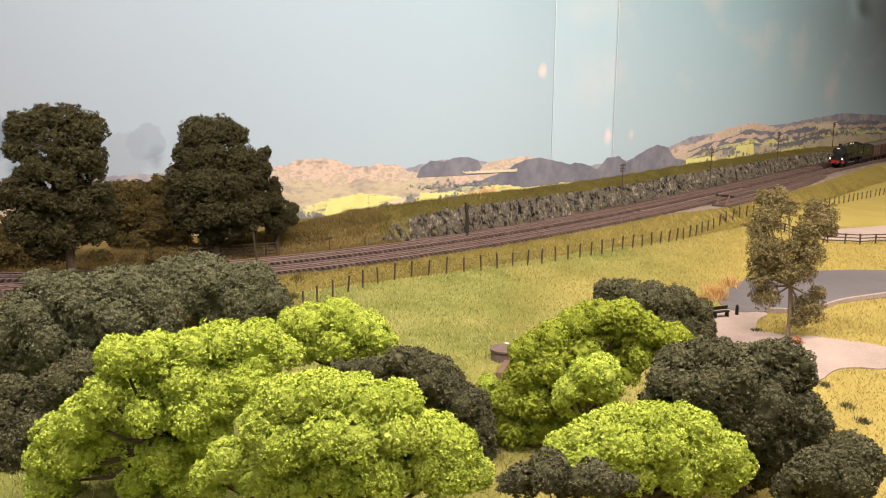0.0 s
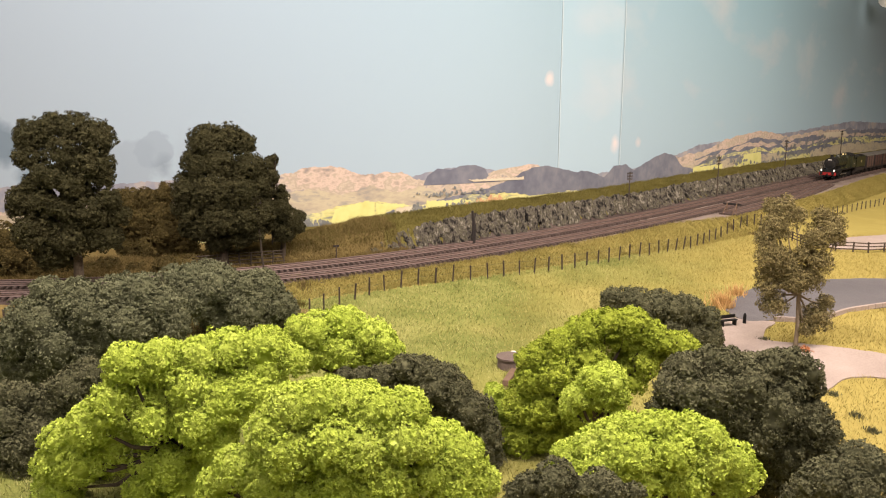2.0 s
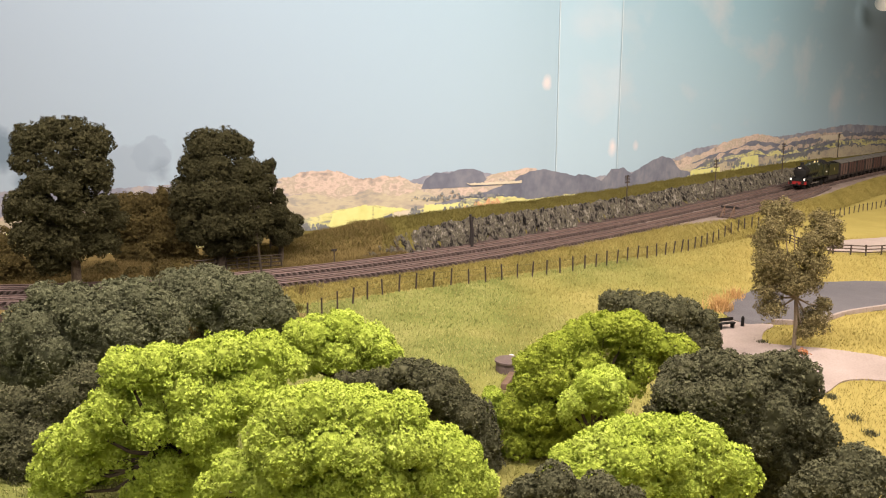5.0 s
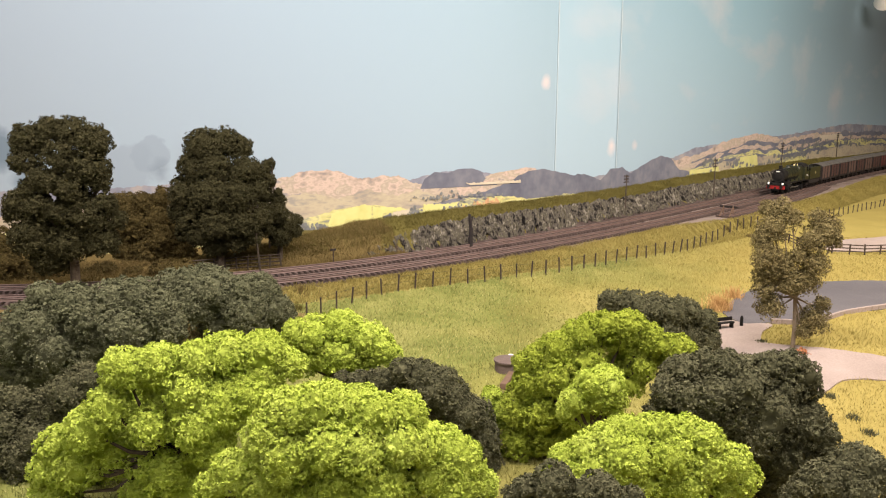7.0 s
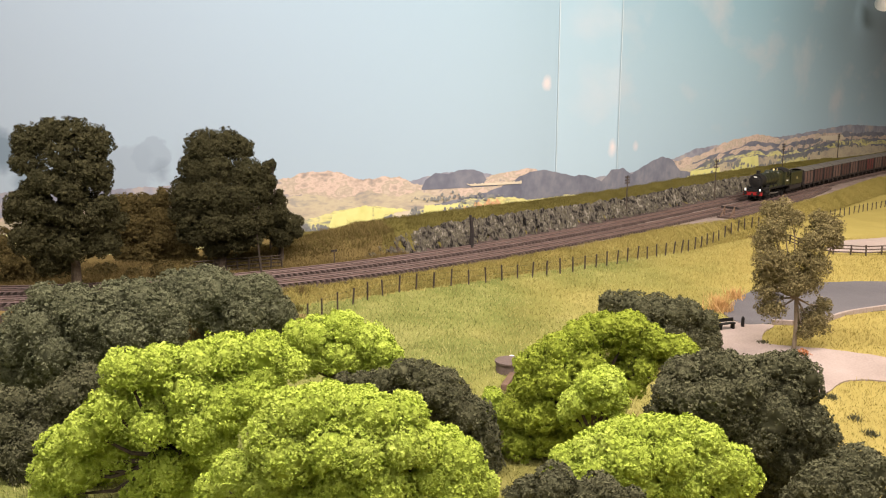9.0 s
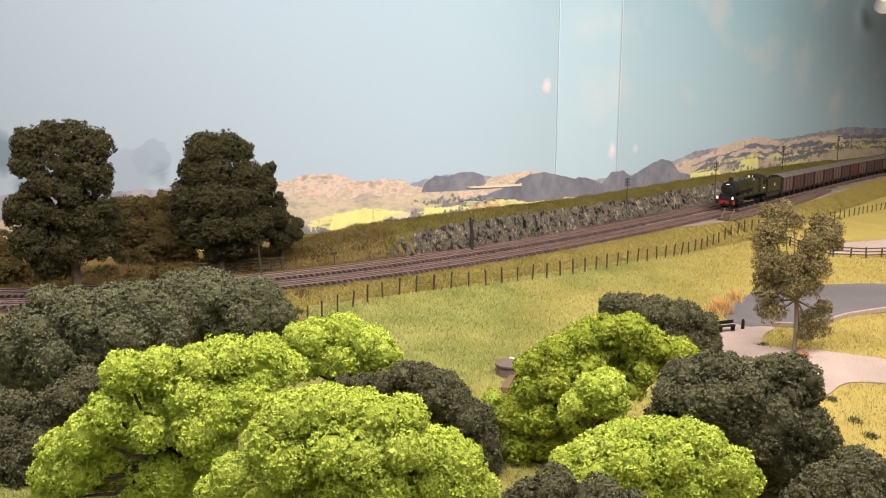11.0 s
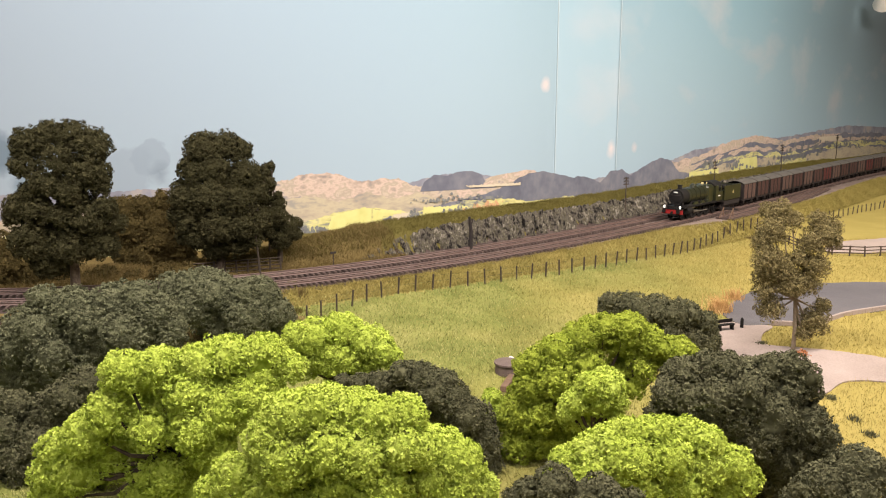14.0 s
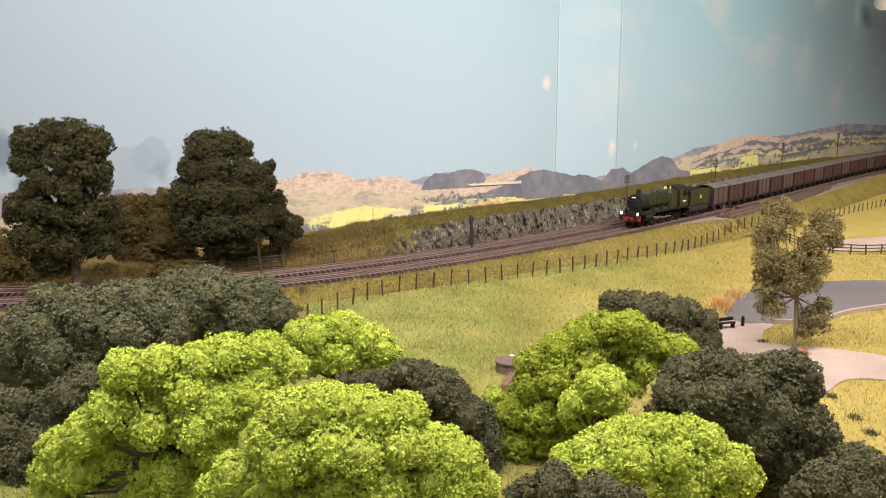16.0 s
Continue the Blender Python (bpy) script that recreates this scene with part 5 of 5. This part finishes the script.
round_platform(PX + 0.004, PY)
ball = bmesh.new()
bmesh.ops.create_icosphere(ball, subdivisions=2, radius=0.0042)
ob = part("stone_ball", ball, WHITE)
ob.matrix_basis = pose(PX + 0.008, PY + 0.022, float(ground_z(np.array([PX]), np.array([PY]))[0]) + 0.004)
tagged(ob, "small white rounded stone beside the platform", "stone")
bm = box(bmesh.new(), -0.003, 0.003, -0.028, 0.028, -0.0025, 0.0025, 0.0005)
ob = part("timber_beam", bm, BROWNWOOD)
ob.matrix_basis = pose(PX + 0.0, PY - 0.045, float(ground_z(np.array([PX]), np.array([PY]))[0]) + 0.006, -8, 0, -12)
tagged(ob, "brown timber beam leading up to the stone platform", "beam")

def sign_post(x, y, h, label):
    z = float(ground_z(np.array([x]), np.array([y]))[0])
    top = empty("sign_post", pose(x, y, z, 0, 0, 35))
    part("post", rod(bmesh.new(), (0, 0, -0.004), (0, 0, h), 0.0009, 0.0008, 8), WOOD, top)
    part("sign_board", box(bmesh.new(), -0.0042, 0.0042, -0.0006, 0.0006, h - 0.0028, h, 0.0002), FRAMEBLACK, top)
    return tagged(top, label, "sign post")


sign_post(*(-0.142, 1.067), 0.0225, "small dark T-shaped lineside post")
sx, sy = 0.041, 1.192
bm = bmesh.new()
rod(bm, (0, 0, -0.01), (0.001, 0, 0.024), 0.0034, 0.0028, 9)
rod(bm, (0.001, 0, 0.0235), (-0.002, 0, 0.046), 0.0028, 0.0017, 9)
rod(bm, (0.0, 0, 0.030), (0.005, 0.001, 0.043), 0.0013, 0.0006, 7)
stump = part("dead_tree", bm, FRAMEBLACK)
stump.matrix_basis = pose(sx, sy, -0.002, 0, 0, 30)
tagged(stump, "dark bare dead tree stump before the rock face", "tree stump")
plant([(0.350, 0.779, -0.032, 0.005), (0.357, 0.778, -0.037, 0.005), (0.347, 0.781, -0.037, 0.004)], RUST, "small rust-red bush at the foot of the slender tree", clump=0.003, gaps=0.2, seed=39, back=False, trunk=0.0008, name="bush")

# kerb of pale stones along the near edge of the road
kerb = empty("kerb")
km = box(bmesh.new(), -0.0055, 0.0055, -0.0016, 0.0016, -0.006, 0.0016, 0.0004)
kme = bpy.data.meshes.new("kerb_stone")
km.to_mesh(kme)
km.free()
kme.materials.append(CONCRETE)
kp = along([(0.369, 0.890), (0.410, 0.890), (0.466, 0.930), (0.525, 0.958), (0.572, 0.980)], 0.0113)
for (x, y), (x2, y2) in zip(kp, kp[1:]):
    share("kerb_stone", kme, kerb, pose(x, y, -0.0297, 0, 0, math.degrees(math.atan2(y2 - y, x2 - x)) + random.uniform(-1.5, 1.5)))
tagged(kerb, "pale stone kerb along the road edge", "kerb", kind="structure")


def spotlight(x, y, z):
    """An added lamp on a stem, standing in for a bright reflection on the backdrop."""
    top = empty("spotlight", pose(x, y, z, 62, 0, -28))
    bm = rod(bmesh.new(), (0, 0, 0.0), (0, 0, -0.05), 0.018, 0.030, 20)
    part("housing", bm, WHITE, top, "white housing of the added lamp")
    part("bulb", rod(bmesh.new(), (0, 0, -0.0502), (0, 0, -0.053), 0.027, 0.024, 20), GLARE, top, "glowing disc for the reflected bright spot")
    part("stem", rod(bmesh.new(), (0, 0, 0), (0, 0.03, 0.20), 0.004, n=8), WHITE, top)
    return tagged(top, "added white lamp standing in for a bright reflection on the backdrop", "spotlight")


GLARE = mat("glare_glow", [(1.0, 0.93, 0.82)], 10, 0.4, glow=6)
spotlight(*(1.379, 2.703, 0.524))

# ---- the train ----


def reach(t):
    """Where the buffers stand along the line at t seconds; the train slowly gathers speed."""
    return 1.4880 - 0.06483 * t - 0.000194 * t * t




def wheel_mesh(r, spokes):
    bm = bmesh.new()
    w = 0.0014
    n = 20
    ring = [[bm.verts.new((math.cos(a) * k, y, math.sin(a) * k)) for a in np.linspace(0, 2 * math.pi, n, endpoint=False)] for k, y in ((r, -w), (r, w), (r * 0.82, w), (r * 0.82, -w))]
    for q in range(4):
        for i in range(n):
            bm.faces.new((ring[q][i], ring[q][(i + 1) % n], ring[(q + 1) % 4][(i + 1) % n], ring[(q + 1) % 4][i]))
    for k in range(spokes):
        a = 2 * math.pi * k / spokes
        rod(bm, (0, 0, 0), (math.cos(a) * r * 0.85, 0, math.sin(a) * r * 0.85), r * 0.07, r * 0.05, 4)
    rod(bm, (0, -w * 1.1, 0), (0, w * 1.1, 0), r * 0.2, n=8)
    bmesh.ops.recalc_face_normals(bm, faces=bm.faces[:])
    return bm


MOVING, TURNING = [], []


def locomotive():
    """Length 0.172 from the buffer faces (x = 0) backwards along -x; z = 0 on the rails."""
    top = empty("steam_locomotive")
    # boiler with smokebox
    bm = bmesh.new()
    rod(bm, (-0.0435, 0, 0.0335), (-0.122, 0, 0.0345), 0.0118, 0.0130, 28)
    boiler = part("boiler", bm, LOCOGREEN, top, "dark green boiler")
    for x in (-0.052, -0.068, -0.085, -0.102):
        k = -(x + 0.0435) / 0.0785
        part("boiler_band", rod(bmesh.new(), (x, 0, 0.0335 + 0.001 * k), (x - 0.0008, 0, 0.0335 + 0.001 * k), 0.0121 + 0.0012 * k, n=28), BLACK, boiler)
    part("handrail", rod(bmesh.new(), (-0.022, -0.0128, 0.0385), (-0.120, -0.0138, 0.0395), 0.0003, n=5), STEEL, boiler)
    part("firebox", box(bmesh.new(), -0.140, -0.112, -0.0135, 0.0135, 0.018, 0.0468, 0.004), LOCOGREEN, top)
    bm = rod(bmesh.new(), (-0.0185, 0, 0.0335), (-0.0435, 0, 0.0335), 0.0121, n=28)
    smoke = part("smokebox", bm, BLACK, top, "sooty black smokebox")
    bm = bmesh.new()
    bmesh.ops.create_uvsphere(bm, u_segments=20, v_segments=10, radius=0.0092)
    bm.transform(pose(-0.0187, 0, 0.0335) @ Matrix.Diagonal((0.28, 1, 1, 1)))
    part("smokebox_door", bm, BLACK, smoke)
    part("door_strap", box(bmesh.new(), -0.0163, -0.0156, -0.0075, 0.0075, 0.0365, 0.0375), FRAMEBLACK, smoke)
    part("plain_plate", box(bmesh.new(), -0.0163, -0.0154, -0.003, 0.003, 0.0408, 0.0422), WHITE, smoke, "pale smokebox plate")
    part("chimney", rod(rod(bmesh.new(), (-0.031, 0, 0.044), (-0.031, 0, 0.0505), 0.0036, 0.0032, 16), (-0.031, 0, 0.0505), (-0.031, 0, 0.0518), 0.0041, 0.0041, 16), BLACK, top)
    bm = bmesh.new()
    bmesh.ops.create_uvsphere(bm, u_segments=16, v_segments=8, radius=0.0052)
    bm.transform(pose(-0.083, 0, 0.046) @ Matrix.Diagonal((1.3, 1, 0.9, 1)))
    part("dome", bm, LOCOGREEN, top)
    for x in (-0.118, -0.123):
        part("safety_valve", rod(bmesh.new(), (x, 0, 0.0465), (x, 0, 0.0505), 0.0012, 0.0009, 8), BRASS, top)
    part("whistle", rod(bmesh.new(), (-0.131, 0.003, 0.0468), (-0.131, 0.003, 0.0505), 0.0007, n=6), BRASS, top)
    # running plate and frames
    bm = box(bmesh.new(), -0.170, -0.012, -0.0168, 0.0168, 0.0195, 0.0208)
    box(bm, -0.012, -0.004, -0.0165, 0.0165, 0.0165, 0.0178)
    part("running_plate", bm, BLACK, top)
    part("frame", box(bmesh.new(), -0.165, -0.006, -0.0062, 0.0062, 0.007, 0.0198), BLACK, top)
    for k in (-1, 1):
        part("valance", box(bmesh.new(), -0.170, -0.012, k * 0.0166 - 0.0004, k * 0.0166 + 0.0004, 0.0182, 0.0194), BLACK, top)
        bm = rod(bmesh.new(), (-0.024, k * 0.0145, 0.013), (-0.043, k * 0.0145, 0.0145), 0.0046, n=14)
        part("cylinder", bm, BLACK, top)
        part("valve_chest", rod(bmesh.new(), (-0.022, k * 0.0142, 0.0195), (-0.045, k * 0.0142, 0.0205), 0.0026, n=10), BLACK, top)
        bm = bmesh.new()
        for cx in (-0.064, -0.091, -0.118):
            rod(bm, (cx, k * 0.0128, 0.0145), (cx, k * 0.0152, 0.0145), 0.0108, n=24)
        bmesh.ops.bisect_plane(bm, geom=bm.verts[:] + bm.edges[:] + bm.faces[:], plane_co=(0, 0, 0.0208), plane_no=(0, 0, -1), clear_outer=True)
        part("splasher", bm, LOCOGREEN, top)
        part("buffer", rod(rod(bmesh.new(), (-0.006, k * 0.0115, 0.0140), (-0.001, k * 0.0115, 0.0140), 0.0015, n=10), (-0.001, k * 0.0115, 0.0140), (0, k * 0.0115, 0.0140), 0.0031, n=14), BLACK, top)
        part("headlamp", box(bmesh.new(), -0.0065, -0.0035, k * 0.0128 - 0.0013, k * 0.0128 + 0.0013, 0.0178, 0.0220, 0.0005), LAMPGLOW, top, "white headlamp")
        part("smoke_step", box(bmesh.new(), -0.020, -0.014, k * 0.0120 - 0.0005, k * 0.0120 + 0.0005, 0.0208, 0.0262), BLACK, top)
    part("buffer_beam", box(bmesh.new(), -0.0072, -0.0055, -0.0168, 0.0168, 0.0098, 0.0168, 0.0003), BUFFRED, top, "red buffer beam")
    part("coupling", box(bmesh.new(), -0.0055, -0.0015, -0.0012, 0.0012, 0.009, 0.0135, 0.0004), BLACK, top)
    # cab
    bm = bmesh.new()
    for k in (-1, 1):
        box(bm, -0.168, -0.139, k * 0.0163 - 0.0005, k * 0.0163 + 0.0005, 0.0200, 0.0345)
        box(bm, -0.150, -0.139, k * 0.0160 - 0.0005, k * 0.0160 + 0.0005, 0.0345, 0.0445)
        box(bm, -0.164, -0.161, k * 0.0160 - 0.0005, k * 0.0160 + 0.0005, 0.0345, 0.0445)
    box(bm, -0.1405, -0.139, -0.0158, 0.0158, 0.0200, 0.0445)
    cab = part("cab", bm, LOCOGREEN, top)
    bm = bmesh.new()
    rod(bm, (-0.137, 0, 0.0305), (-0.170, 0, 0.0305), 0.0205, n=40)
    bmesh.ops.bisect_plane(bm, geom=bm.verts[:] + bm.edges[:] + bm.faces[:], plane_co=(0, 0, 0.0440), plane_no=(0, 0, -1), clear_outer=True)
    part("cab_roof", bm, BLACK, cab)
    for k in (-1, 1):
        part("plain_bar", box(bmesh.new(), -0.158, -0.149, k * 0.0169 - 0.0001, k * 0.0169 + 0.0001, 0.0274, 0.0288), WHITE, cab, "pale number bar")
    # wheels
    for k in (-1, 1):
        for cx in (-0.064, -0.091, -0.118):
            w = part("driving_wheel", wheel_mesh(0.0130, 14), BLACK, top)
            TURNING.append((w, (cx, k * 0.0090, 0.0130), 0.0130))
        for cx in (-0.022, -0.044):
            w = part("bogie_wheel", wheel_mesh(0.0064, 8), BLACK, top)
            TURNING.append((w, (cx, k * 0.0090, 0.0064), 0.0064))
        w = part("trailing_wheel", wheel_mesh(0.0074, 8), BLACK, top)
        TURNING.append((w, (-0.148, k * 0.0090, 0.0074), 0.0074))
        part("coupling_rod", box(bmesh.new(), -0.119, -0.063, k * 0.0112 - 0.0004, k * 0.0112 + 0.0004, 0.0078, 0.0095, 0.0003), STEEL, top)
        bm = rod(bmesh.new(), (-0.043, k * 0.0128, 0.0135), (-0.089, k * 0.0128, 0.0092), 0.0008, n=6)
        part("connecting_rod", bm, STEEL, top)
        part("slide_bar", box(bmesh.new(), -0.062, -0.043, k * 0.0132 - 0.0006, k * 0.0132 + 0.0006, 0.0160, 0.0172), STEEL, top)
    tagged(top, "dark green steam locomotive with red buffer beam, hauling vans", "locomotive")
    MOVING.append((top, 0.0, 0.172 * 0.97))
    return top


def tender():
    top = empty("tender")
    bm = bmesh.new()
    for k in (-1, 1):
        box(bm, -0.078, -0.002, k * 0.0158 - 0.0006, k * 0.0158 + 0.0006, 0.0180, 0.0415, 0.0003)
    box(bm, -0.0785, -0.077, -0.0158, 0.0158, 0.0180, 0.0400)
    box(bm, -0.077, -0.002, -0.0152, 0.0152, 0.0180, 0.0340)
    part("tank", bm, LOCOGREEN, top)
    coal = bmesh.new()
    for _ in range(60):
        t = bmesh.new()
        bmesh.ops.create_icosphere(t, subdivisions=1, radius=random.uniform(0.0016, 0.0032))
        merge(coal, t, pose(random.uniform(-0.052, -0.008), random.uniform(-0.012, 0.012), 0.0355 + random.uniform(0, 0.005), random.uniform(0, 90), random.uniform(0, 90)))
    part("coal", coal, BLACK, top)
    part("frame", box(box(bmesh.new(), -0.080, 0.0, -0.0150, 0.0150, 0.0150, 0.0179), -0.076, -0.004, -0.0125, 0.0125, 0.0060, 0.0150), FRAMEBLACK, top)
    for k in (-1, 1):
        part("axle_frame", box(bmesh.new(), -0.076, -0.004, k * 0.0148 - 0.0005, k * 0.0148 + 0.0005, 0.0095, 0.0150), FRAMEBLACK, top)
        bm = bmesh.new()
        bmesh.ops.create_circle(bm, cap_ends=True, segments=12, radius=0.0030)
        bm.transform(pose(-0.042, k * 0.01655, 0.0300, 90, 0, 0))
        bmesh.ops.solidify(bm, geom=bm.faces[:], thickness=0.0002)
        part("crest", bm, BRASS, top, "pale round crest")
        for cx in (-0.012, -0.031, -0.050, -0.069):
            w = part("wheel", wheel_mesh(0.0082, 8), FRAMEBLACK, top)
            TURNING.append((w, (cx, k * 0.0090, 0.0082), 0.0082))
    tagged(top, "dark green coal tender with pale crest behind the locomotive", "tender")
    MOVING.append((top, 0.176 * 0.97, 0.080 * 0.97))
    return top


def make_van(mk):
    top = empty("goods_van")
    L = 0.066
    body = part("body", box(bmesh.new(), -L + 0.002, -0.002, -0.0148, 0.0148, 0.0130, 0.0412), FRAMEBLACK, top)
    # planks stand proud of the body, door posts between
    pm = bmesh.new()
    box(pm, -0.00172, 0.00172, -0.0004, 0.0004, 0.0, 0.0272, 0.0002)
    me = bpy.data.meshes.new("plank")
    pm.to_mesh(me)
    pm.free()
    me.materials.append(mk)
    for k in (-1, 1):
        for i in range(15):
            share("plank", me, body, pose(-0.0045 - i * 0.00407, k * 0.0153, 0.0136))
        for x in (-0.0026, -0.0225, -0.0435, -0.0634):
            part("side_post", box(bmesh.new(), x - 0.0009, x + 0.0009, k * 0.0161 - 0.0005, k * 0.0161 + 0.0005, 0.0128, 0.0412), FRAMEBLACK, body)
        part("solebar", box(bmesh.new(), -L + 0.001, -0.001, k * 0.0135 - 0.0008, k * 0.0135 + 0.0008, 0.0098, 0.0129), FRAMEBLACK, top)
        for x in (-0.013, -0.053):
            bm = box(bmesh.new(), x - 0.0038, x + 0.0038, k * 0.0128 - 0.0006, k * 0.0128 + 0.0006, 0.0045, 0.0099, 0.0004)
            part("axle_guard", bm, FRAMEBLACK, top)
    roof = bmesh.new()
    n = 12
    lo, hi = [], []
    for x in (-L, 0.0):
        a = []
        for i in range(n + 1):
            y = -0.0168 + 0.0336 * i / n
            a.append((x, y, 0.0412 + 0.0052 * (1 - (y / 0.0168) ** 2)))
        lo.append([roof.verts.new(p) for p in a])
        hi.append([roof.verts.new((p[0], p[1], p[2] - 0.0009)) for p in a])
    for i in range(n):
        roof.faces.new((lo[0][i], lo[1][i], lo[1][i + 1], lo[0][i + 1]))
        roof.faces.new((hi[0][i + 1], hi[1][i + 1], hi[1][i], hi[0][i]))
        for e in (0, 1):
            roof.faces.new((lo[e][i], lo[e][i + 1], hi[e][i + 1], hi[e][i]))
    for i in (0, n):
        roof.faces.new((lo[0][i], hi[0][i], hi[1][i], lo[1][i]))
    bmesh.ops.recalc_face_normals(roof, faces=roof.faces[:])
    part("roof", roof, VANROOF, top, "weathered grey curved roof")
    # black ends put the shade of the gaps between vans into the colour
    for x in (-L + 0.003, -0.003):
        e = bmesh.new()
        vs = [e.verts.new((x, -0.0152 + 0.0304 * i / 10, 0.0410 + 0.0048 * (1 - ((-1 + 0.2 * i)) ** 2))) for i in range(11)] + [e.verts.new((x, 0.0152, 0.0400)), e.verts.new((x, -0.0152, 0.0400))]
        e.faces.new(vs)
        bmesh.ops.solidify(e, geom=e.faces[:], thickness=0.0008)
        part("end_panel", e, FRAMEBLACK, top)
    for x, d in ((0.0, 1), (-L, -1)):
        for k in (-1, 1):
            part("buffer", rod(bmesh.new(), (x - d * 0.001, k * 0.0095, 0.0118), (x + d * 0.0018, k * 0.0095, 0.0118), 0.0016, n=8), FRAMEBLACK, top)
    for x in (-0.013, -0.053):
        bm = wheel_mesh(0.0061, 8)
        bm.transform(pose(0, -0.009, 0))
        t = wheel_mesh(0.0061, 8)
        t.transform(pose(0, 0.009, 0))
        merge(bm, t)
        rod(bm, (0, -0.011, 0), (0, 0.011, 0), 0.001, n=6)
        part("wheelset", bm, FRAMEBLACK, top).matrix_basis = pose(x, 0, 0.0061)
    return tagged(top, "", "goods van", "vans of the train")


def resize(top, sx, sc):
    """Bring a vehicle to scale: its length by sx, its cross-section by sc; wheels stay round."""
    done = set()
    for o in top.children_recursive:
        x, y, z = o.matrix_basis.translation
        o.matrix_basis = Matrix.Translation((x * sx, y * sc, z * sc))
        if o.data.name not in done:
            done.add(o.data.name)
            k = sc if "wheel" in o.name else sx
            o.data.transform(Matrix.Diagonal((k, sc, sc, 1)))


LX, LC, VC = 0.97, 1.17, 1.09
resize(locomotive(), LX, LC)
resize(tender(), LX, LC)
TURNING[:] = [(w, (x * LX, y * LC, z * LC), r * LC) for w, (x, y, z), r in TURNING]
PITCH = 0.0705
LABELS = ("faded brown planked goods van with grey roof", "dark brown planked goods van with grey roof", "red-brown planked goods van with grey roof")
ORDER = [0, 1, 1, 0, 1, 0, 1, 2, 0, 1, 1, 0, 2, 1, 0, 1, 2, 1, 0, 1]
proto = [make_van(m) for m in VANS]
for v in proto:
    resize(v, 1.0, VC)
used = set()
for i, k in enumerate(ORDER):
    v = proto[k] if k not in used else copy_thing(proto[k], Matrix())
    used.add(k)
    tagged(v, LABELS[k], "goods van", "vans of the train")
    MOVING.append((v, 0.265 + i * PITCH, 0.066))
    for c in v.children:
        if c.name.startswith("wheelset"):
            TURNING.append((c, tuple(c.matrix_basis.translation), 0.0061 * VC))

# ---- grass and small growth ----
blades("meadow_grass", ((-0.35, 0.75, 0.45, 1.45), -0.9, -0.036), 210000, 0.0034, GRASSBLADE, 1, "short green and straw static grass of the meadow")
line_blades("verge_grass", (-0.3, 1.7), (0.0, 1.0), 80000, 0.0036, STRAW, 2, "straw-yellow static grass on the embankment")
line_blades("scrub_grass", (-0.62, 0.0), (0.078, 0.18), 45000, 0.0055, SCRUB, 6, "rough dry brown scrub grass beside the line")
line_blades("bank_grass", (-0.35, 1.9), (0.108, 0.175), 80000, 0.0042, BANK, 3, "olive static grass on the hill above the cutting")


tuft(0.326, 0.948, 0.013, 0.022, 420, REED, "tall dry orange grass clump beside the road", "grass_clump", 3)
tuft(0.363, 1.008, 0.010, 0.016, 220, REED, "dry orange grass clump at the road edge", "grass_clump", 4)
for i, (x, y) in enumerate([(0.332, 0.674), (0.330, 0.630), (0.327, 0.820), (0.329, 0.602)]):
    tuft(x, y, 0.006, 0.0042, 160, OLIVE, "small dark green weed tuft in the grass", "grass_clump", 20 + i)
for i, (x, y) in enumerate([(-0.178, 0.966), (-0.163, 0.939), (-0.160, 0.900), (0.504, 1.450), (0.535, 1.482), (0.544, 1.450)]):
    tuft(x, y, 0.012, 0.006, 160, SCRUB if i % 2 else BANK, "rough olive weed clump below the railway", "grass_clump", 40 + i)


def motions():
    step = 0.5
    times = [i * step for i in range(int(16 / step) + 1)]
    for ob, back, length in MOVING:
        rows = []
        for t in times:
            s = reach(t) + back
            x1, y1, a1 = on_line(s + length * 0.18)
            x2, y2, a2 = on_line(s + length * 0.82)
            deg = math.degrees(math.atan2(y1 - y2, x1 - x2))
            d = math.hypot(x1 - x2, y1 - y2)
            k = 0.18 * length / d
            rows.append((t, pose(x1 + (x1 - x2) * k, y1 + (y1 - y2) * k, 0, 0, 0, deg)))
        walk(ob, rows)
    for ob, at, r in TURNING:
        n = 160 if r < 0.0125 else 80
        walk(ob, [(16 * i / n, pose(*at) @ pose(0, 0, 0, 0, math.degrees((reach(0) - reach(16 * i / n)) / r) % 360, 0)) for i in range(n + 1)])


motions()
